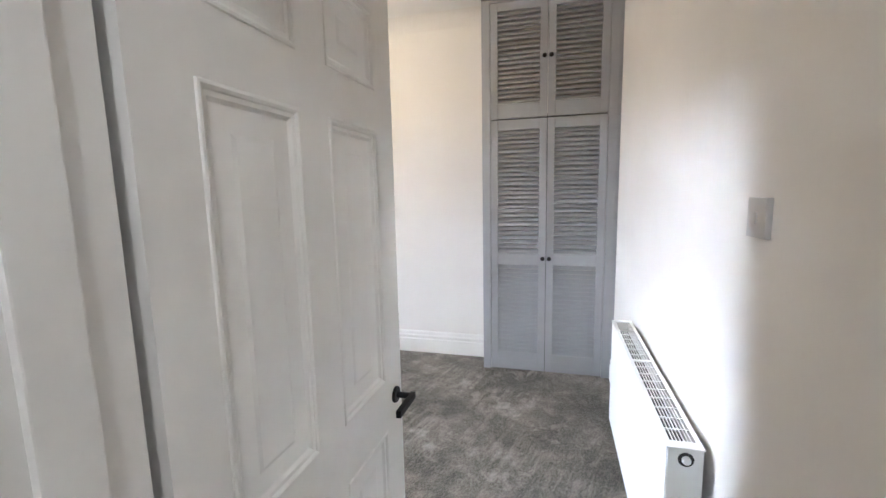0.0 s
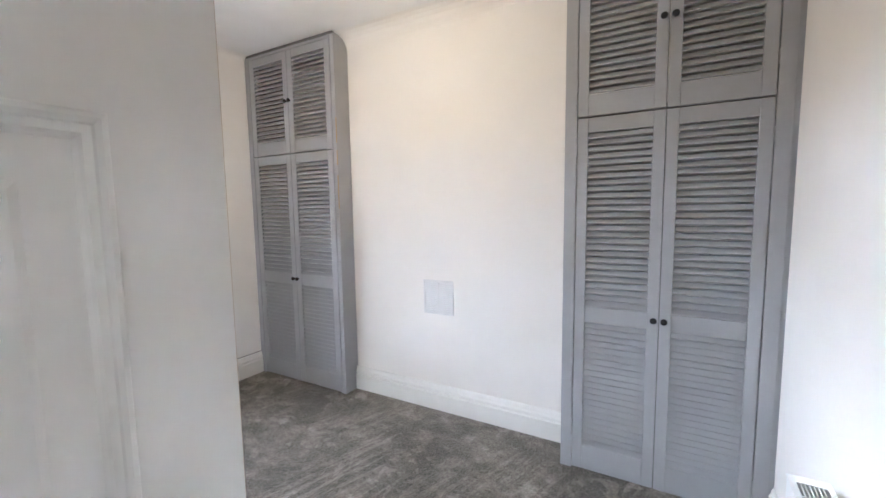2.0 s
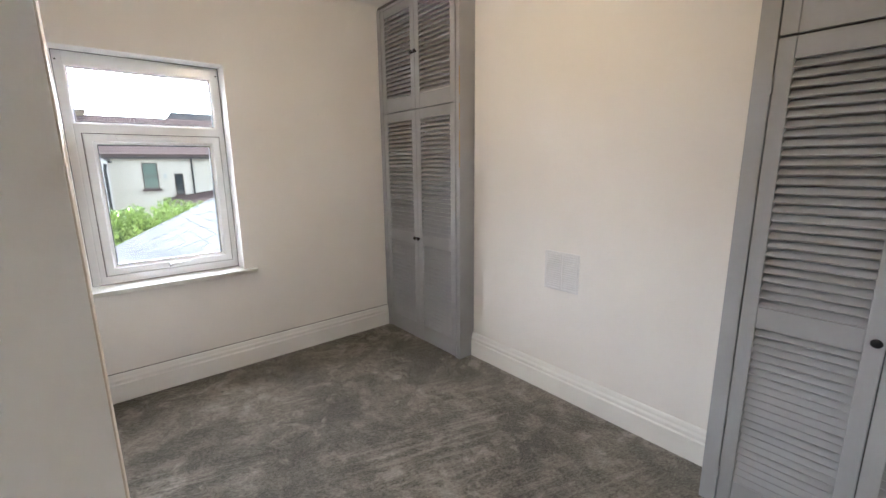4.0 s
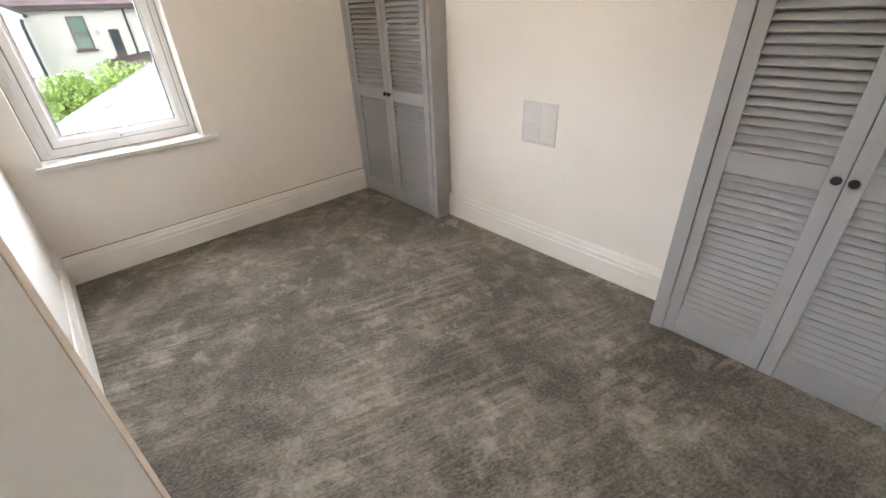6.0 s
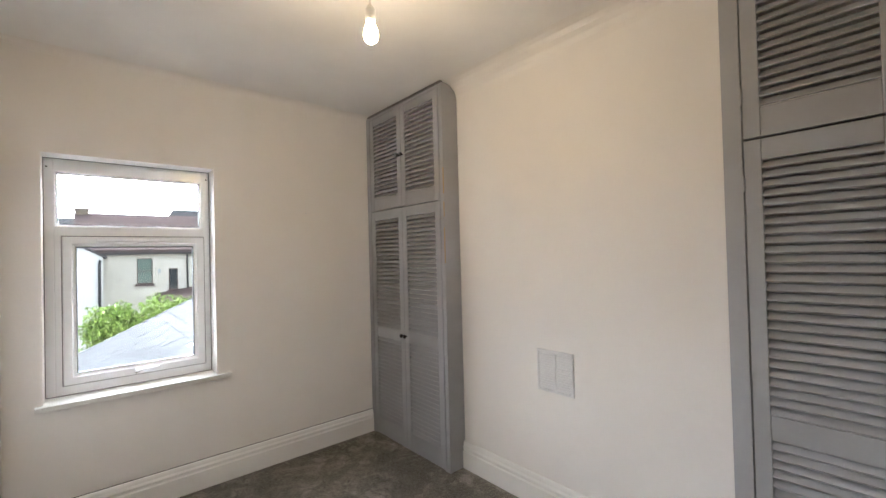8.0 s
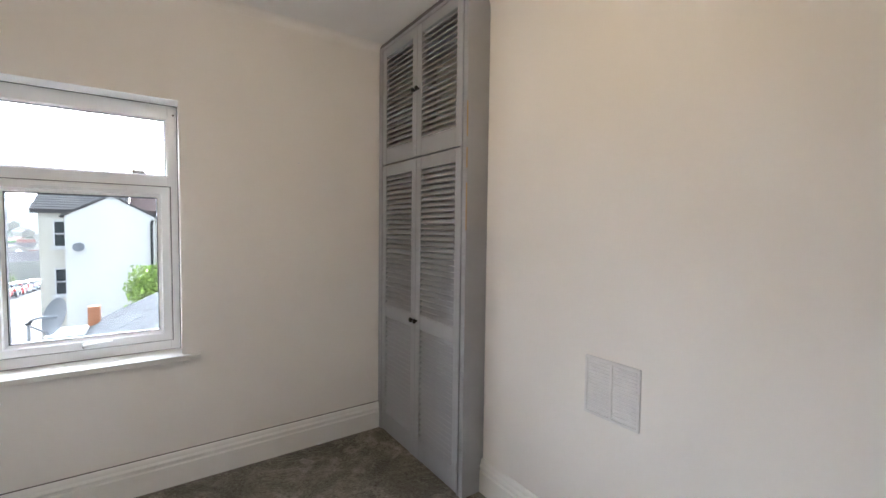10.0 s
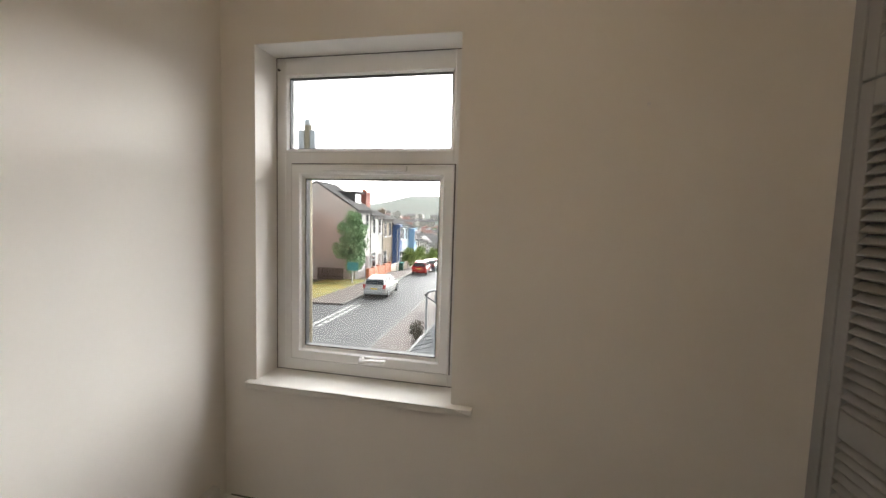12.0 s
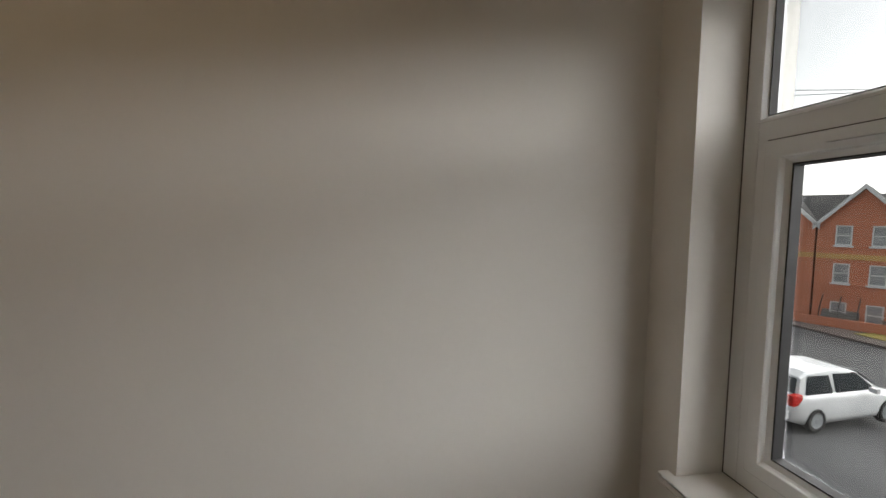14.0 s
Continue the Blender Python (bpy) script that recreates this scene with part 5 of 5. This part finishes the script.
for k in range(15):
    f, g = k / 15, (k + 1) / 15
    pts = [(-28.7 - 4.65 * f, y, 2.31 + 2.43 * f) for y in (0.98, 16.02)] + [(-28.7 - 4.65 * g, y, 2.295 + 2.43 * g) for y in (16.02, 0.98)]
    vv = [bm.verts.new(p) for p in pts]
    bm.faces.new(vv)
    lw = [bm.verts.new((p[0], p[1], p[2] - 0.05)) for p in pts[:2]]
    bm.faces.new((vv[0], vv[1], lw[1], lw[0]))
part("tile_courses", bm, ROOFR, rr_)
part("gutter", block(-28.80, -28.65, 1.0, 16, 2.05, 2.15, 0.02), PIPE, red)
wall_window(red, -29.0, 3.68, 4.42, 0.36, 1.82, BROWNF, GREENGLASS, ROOFR)
wall_window(red, -29.0, 5.20, 5.66, -0.05, 1.2, BROWNF, DARKGLASS, ROOFR, mid=False)
part("wall_light", block(-28.98, -28.85, 4.68, 4.80, 0.95, 1.2, 0.03), STEEL, red)
bm = bmesh.new()
tube(bm, [(-28.9, 6.15, 2.05), (-28.9, 6.15, -4)], 0.05, 8)
part("downpipe", bm, PIPE, red)
chimney(red, -33.4, 1.35, 4.0, 5.0, w=0.7, d=0.6, mat=STONE, pots=0)
bm = bmesh.new()
box(bm, -40, -35, 5.4, 14, -6, 3.2)
part("far_wing", bm, CREAM, red)
bm = bmesh.new()
a = [bm.verts.new((x, y, z)) for x, y, z in ((-34.8, 5.2, 3.1), (-34.8, 14, 3.1), (-37.5, 14, 5.6), (-37.5, 6.6, 5.6), (-40, 5.2, 3.1), (-40, 14, 3.1))]
bm.faces.new((a[0], a[1], a[2], a[3]))
bm.faces.new((a[0], a[3], a[4]))
bm.faces.new((a[4], a[3], a[2], a[5]))
bm.faces.new((a[0], a[4], a[5], a[1]))
bm.faces.new((a[1], a[5], a[2]))
part("far_roof", bm, ROOFG, red)

# lean-to with a red tiled roof
lt = thing("lean_to", "low lean-to with dark red tiled roof", "lean-to")
part("wall", block(-28.9, -25.0, 5.2, 12, -5, -0.9), CREAM, lt)
bm = bmesh.new()
q = [(-28.95, 4.5, -0.35), (-28.95, 12.0, 0.75), (-24.8, 12.0, 0.2), (-24.8, 4.5, -0.9)]
lo = [bm.verts.new(p) for p in q]
hi = [bm.verts.new((p[0], p[1], p[2] + 0.12)) for p in q]
bm.faces.new(lo)
bm.faces.new(hi)
for i in range(4):
    bm.faces.new((lo[i], lo[(i + 1) % 4], hi[(i + 1) % 4], hi[i]))
part("roof", bm, ROOFR, lt)

# ivy over the yard wall
ivy = thing("ivy_hedge", "dense bright green ivy over a yard wall", "ivy")
part("yard_wall", block(-16.3, -16.0, 1.9, 6.0, -4.5, -0.1), STONE, ivy)
rnd = random.Random(8)
bm = bmesh.new()
for k in range(120):
    f = rnd.random()
    y = 1.55 + 3.3 * f
    zt = -0.02 + 0.36 * math.sin(math.pi * min(1, 0.18 + f * 0.72)) - 0.5 * max(0, f - 0.6)
    leaves(bm, (-15.9 + rnd.uniform(-0.2, 0.2), y, zt - rnd.random() * 1.9), (0.40, 0.32, 0.34), 130, 0.06, rnd, 0.3)
part("foliage", bm, LEAF_I, ivy, "bright green ivy leaves")

# ---- extension below the window ----
EY, EZ, SLOPE, EX0, EX1, RYD = 0.36, -1.05, 0.47, WX - 0.02, -13.1, 4.6
extn = thing("rear_extension", "rear extension with slate roof below the window", "extension")
bm = bmesh.new()
ring = [(EY + 0.2, -5.5), (RYD * 2 - EY - 0.2, -5.5), (RYD * 2 - EY - 0.2, EZ), (RYD, EZ + SLOPE * (RYD - EY) - 0.12), (EY + 0.2, EZ - 0.02)]
a = [bm.verts.new((EX0, y, z)) for y, z in ring]
b = [bm.verts.new((EX1 + 0.1, y, z)) for y, z in ring]
bm.faces.new(a)
bm.faces.new(b)
for i in range(5):
    bm.faces.new((a[i], a[(i + 1) % 5], b[(i + 1) % 5], b[i]))
part("wall", bm, CREAM, extn)
bm = bmesh.new()
tube(bm, [(EX0, EY - 0.06, EZ - 0.05), (EX1, EY - 0.06, EZ - 0.05)], 0.06, 10)
part("gutter", bm, KERB, extn, "pale stone-grey gutter")
bm = bmesh.new()
va = [bm.verts.new((x, y, EZ + SLOPE * (y - EY) + dz)) for x in (EX1 - 0.09, EX1 + 0.07) for y in (EY - 0.05, RYD) for dz in (0.0, 0.022)]
for f in ((0, 1, 3, 2), (4, 6, 7, 5), (0, 4, 5, 1), (2, 3, 7, 6), (0, 2, 6, 4), (1, 5, 7, 3)):
    bm.faces.new([va[i] for i in f])
part("verge", bm, SLATE, extn, "slate verge")

# house below and round the room, seen only from outside
part_wall = bmesh.new()
box(part_wall, WX, WX + 0.06, -1.6, 0.9, -5.5, 3.2)
box(part_wall, WX, 1.3, -1.66, -1.5, -5.5, 3.2)
structure("wall_outside", part_wall, CREAM, "cream rendered outside wall of the house", "wall")

# satellite dish on its pole
dish = thing("satellite_dish", "large grey satellite dish on a bent steel pole", "satellite dish")
DC = Vector((-11.1, 0.47, -0.27))
face = Matrix.Translation(DC) @ Vector((0.62, -0.72, 0.30)).to_track_quat("Z", "Y").to_matrix().to_4x4()
bm = bmesh.new()
lathe(bm, [(0.0, -0.05), (0.12, -0.043), (0.22, -0.025), (0.30, 0.0), (0.335, 0.018), (0.34, 0.026), (0.33, 0.022), (0.22, -0.012), (0.0, -0.038)], 32, m=face @ Matrix.Diagonal((0.86, 1.08, 1, 1)))
part("reflector", bm, DISHM, dish, smooth=True)
bm = bmesh.new()
p0 = face @ Vector((0, -0.34, 0.0))
p1 = face @ Vector((0.0, -0.20, 0.42))
tube(bm, [p0, p0.lerp(p1, 0.6), p1], 0.014, 8)
part("feed_arm", bm, STEEL, dish)
bm = bmesh.new()
tube(bm, [p1, p1 + Vector((-0.07, 0.05, 0.05))], [0.035, 0.028], 12)
part("receiver", bm, PIPE, dish, "dark receiver head")
bm = bmesh.new()
tube(bm, [(-10.95, 0.12, -1.35), (-10.95, 0.12, -0.45), (-10.97, 0.14, -0.28), (-11.02, 0.28, -0.25), DC - (face.to_3x3() @ Vector((0, 0, 0.09)))], 0.024, 10)
part("pole", bm, STEEL, dish)
solid("white_box", block(-12.3, -11.35, 0.25, 0.85, -1.2, -0.72, 0.02), TRIMW, "small white painted box on the eaves", "box")
solid("chimney_pot", block(-12.75, -12.5, 0.80, 1.02, -0.95, -0.35, 0.03), ORANGE, "orange clay pot at the end of the roof", "chimney pot")

# ---- town in the valley ----
rnd = random.Random(5)
TOWN = [material("town_walls_pale", (0.46, 0.44, 0.40), 0.9, scale=0.2), material("town_roofs_grey", (0.14, 0.13, 0.13), 0.8, scale=0.2), material("town_roofs_red", (0.2, 0.09, 0.07), 0.8, scale=0.2)]
bm = bmesh.new()
for k in range(330):
    u = rnd.uniform(150, 560)
    v = rnd.uniform(-0.45 * u, 0.6 * u)
    if u < 175 and -8 < v < 14:
        continue
    w, d, h, r = rnd.uniform(7, 24), rnd.uniform(7, 9), rnd.uniform(4.5, 7), 2.6
    m = Matrix.Translation(place(u, v, land(u, v) - 1)) @ Matrix.Rotation(rnd.choice((0.1, 1.4, 0.5, 1.9)) + rnd.uniform(-0.1, 0.1), 4, "Z")
    ring = [(-d / 2, 0), (d / 2, 0), (d / 2, h), (0, h + r), (-d / 2, h)]
    a = [bm.verts.new(m @ Vector((-w / 2, y, z))) for y, z in ring]
    b = [bm.verts.new(m @ Vector((w / 2, y, z))) for y, z in ring]
    bm.faces.new(a)
    bm.faces.new(b)
    rm = rnd.choice((1, 1, 2))
    for i in range(5):
        f = bm.faces.new((a[i], a[(i + 1) % 5], b[(i + 1) % 5], b[i]))
        f.material_index = rm if i in (2, 3) else 0
solid("distant_town", bm, TOWN, "pale houses with grey and red roofs in the valley", "town", kind="stuff")
wh = solid("warehouse", block(0, 28, 0, 60, 0, 6.5, 0.4), material("white_sheet_roof", (0.45, 0.46, 0.47), 0.5, scale=0.5), "long white industrial shed in the valley", "warehouse", m=street(168, 2.0, 0.0, 12))
bm = bmesh.new()
for k in range(240):
    u = rnd.uniform(150, 420)
    v = rnd.uniform(-0.4 * u, 0.55 * u)
    if u < 175 and -8 < v < 14:
        continue
    r = rnd.uniform(2.0, 4.5)
    leaves(bm, place(u, v, land(u, v) + r * 0.8), (r, r, r), 60, r * 0.28, rnd, 0.6)
solid("distant_trees", bm, LEAF_T, "scattered dark green trees in the valley", "trees", kind="stuff")

# ---- slates of the roof below, nearest ones singly ----
SW, SH = 0.30, 0.235
ang = math.atan(SLOPE)
bm = bmesh.new()
box(bm, -SW / 2 + 0.009, SW / 2 - 0.009, 0.0, 0.36, 0.0, 0.017)
SLM = mesh_of("slate", bm, SLATE)
roof = thing("slate_roof", "wet blue-grey slate roof with missing and lifted slates", "roof")
rest = bmesh.new()
rnd = random.Random(12)
rows_n = int((RYD - EY) / math.cos(ang) / SH)
cols_n = int((EX0 - EX1) / SW)
made = 0
for r in range(rows_n):
    for c in range(cols_n + 1):
        x = EX0 - 0.1 - (c + (0.5 if r % 2 else 0.0)) * SW
        if x < EX1 + 0.05 or rnd.random() < 0.02:
            continue
        s = r * SH
        y, z = EY + s * math.cos(ang), EZ + s * math.sin(ang)
        m = Matrix.Translation((x, y, z + 0.012)) @ Matrix.Rotation(ang - 0.05 + rnd.uniform(-0.02, 0.02), 4, "X") @ Matrix.Rotation(rnd.uniform(-0.045, 0.045), 4, "Z") @ Matrix.Rotation(rnd.uniform(-0.02, 0.02), 4, "Y")
        if r < 13 and made < 300 and x < -4.5:
            o = new("slate", SLM)
            o.parent = roof
            o.matrix_basis = m
            made += 1
        else:
            v = [rest.verts.new(m @ Vector((xx, yy, zz))) for xx in (-SW / 2 + 0.003, SW / 2 - 0.003) for yy in (0, 0.36) for zz in (0, 0.007)]
            for f in ((0, 1, 3, 2), (4, 6, 7, 5), (0, 4, 5, 1), (2, 3, 7, 6), (0, 2, 6, 4), (1, 5, 7, 3)):
                rest.faces.new([v[i] for i in f])
p = part("slates", rest, SLATE, roof)
p["kind"] = "stuff"
bm = bmesh.new()
q = [(EX0, EY, EZ), (EX1, EY, EZ), (EX1, RYD, EZ + SLOPE * (RYD - EY)), (EX0, RYD, EZ + SLOPE * (RYD - EY))]
lo = [bm.verts.new((x, y, z - 0.08)) for x, y, z in q]
hi = [bm.verts.new((x, y, z - 0.004)) for x, y, z in q]
bm.faces.new(lo)
bm.faces.new(hi)
for i in range(4):
    bm.faces.new((lo[i], lo[(i + 1) % 4], hi[(i + 1) % 4], hi[i]))
part("roof_boarding", bm, PIPE, roof, "dark boarding under the slates")
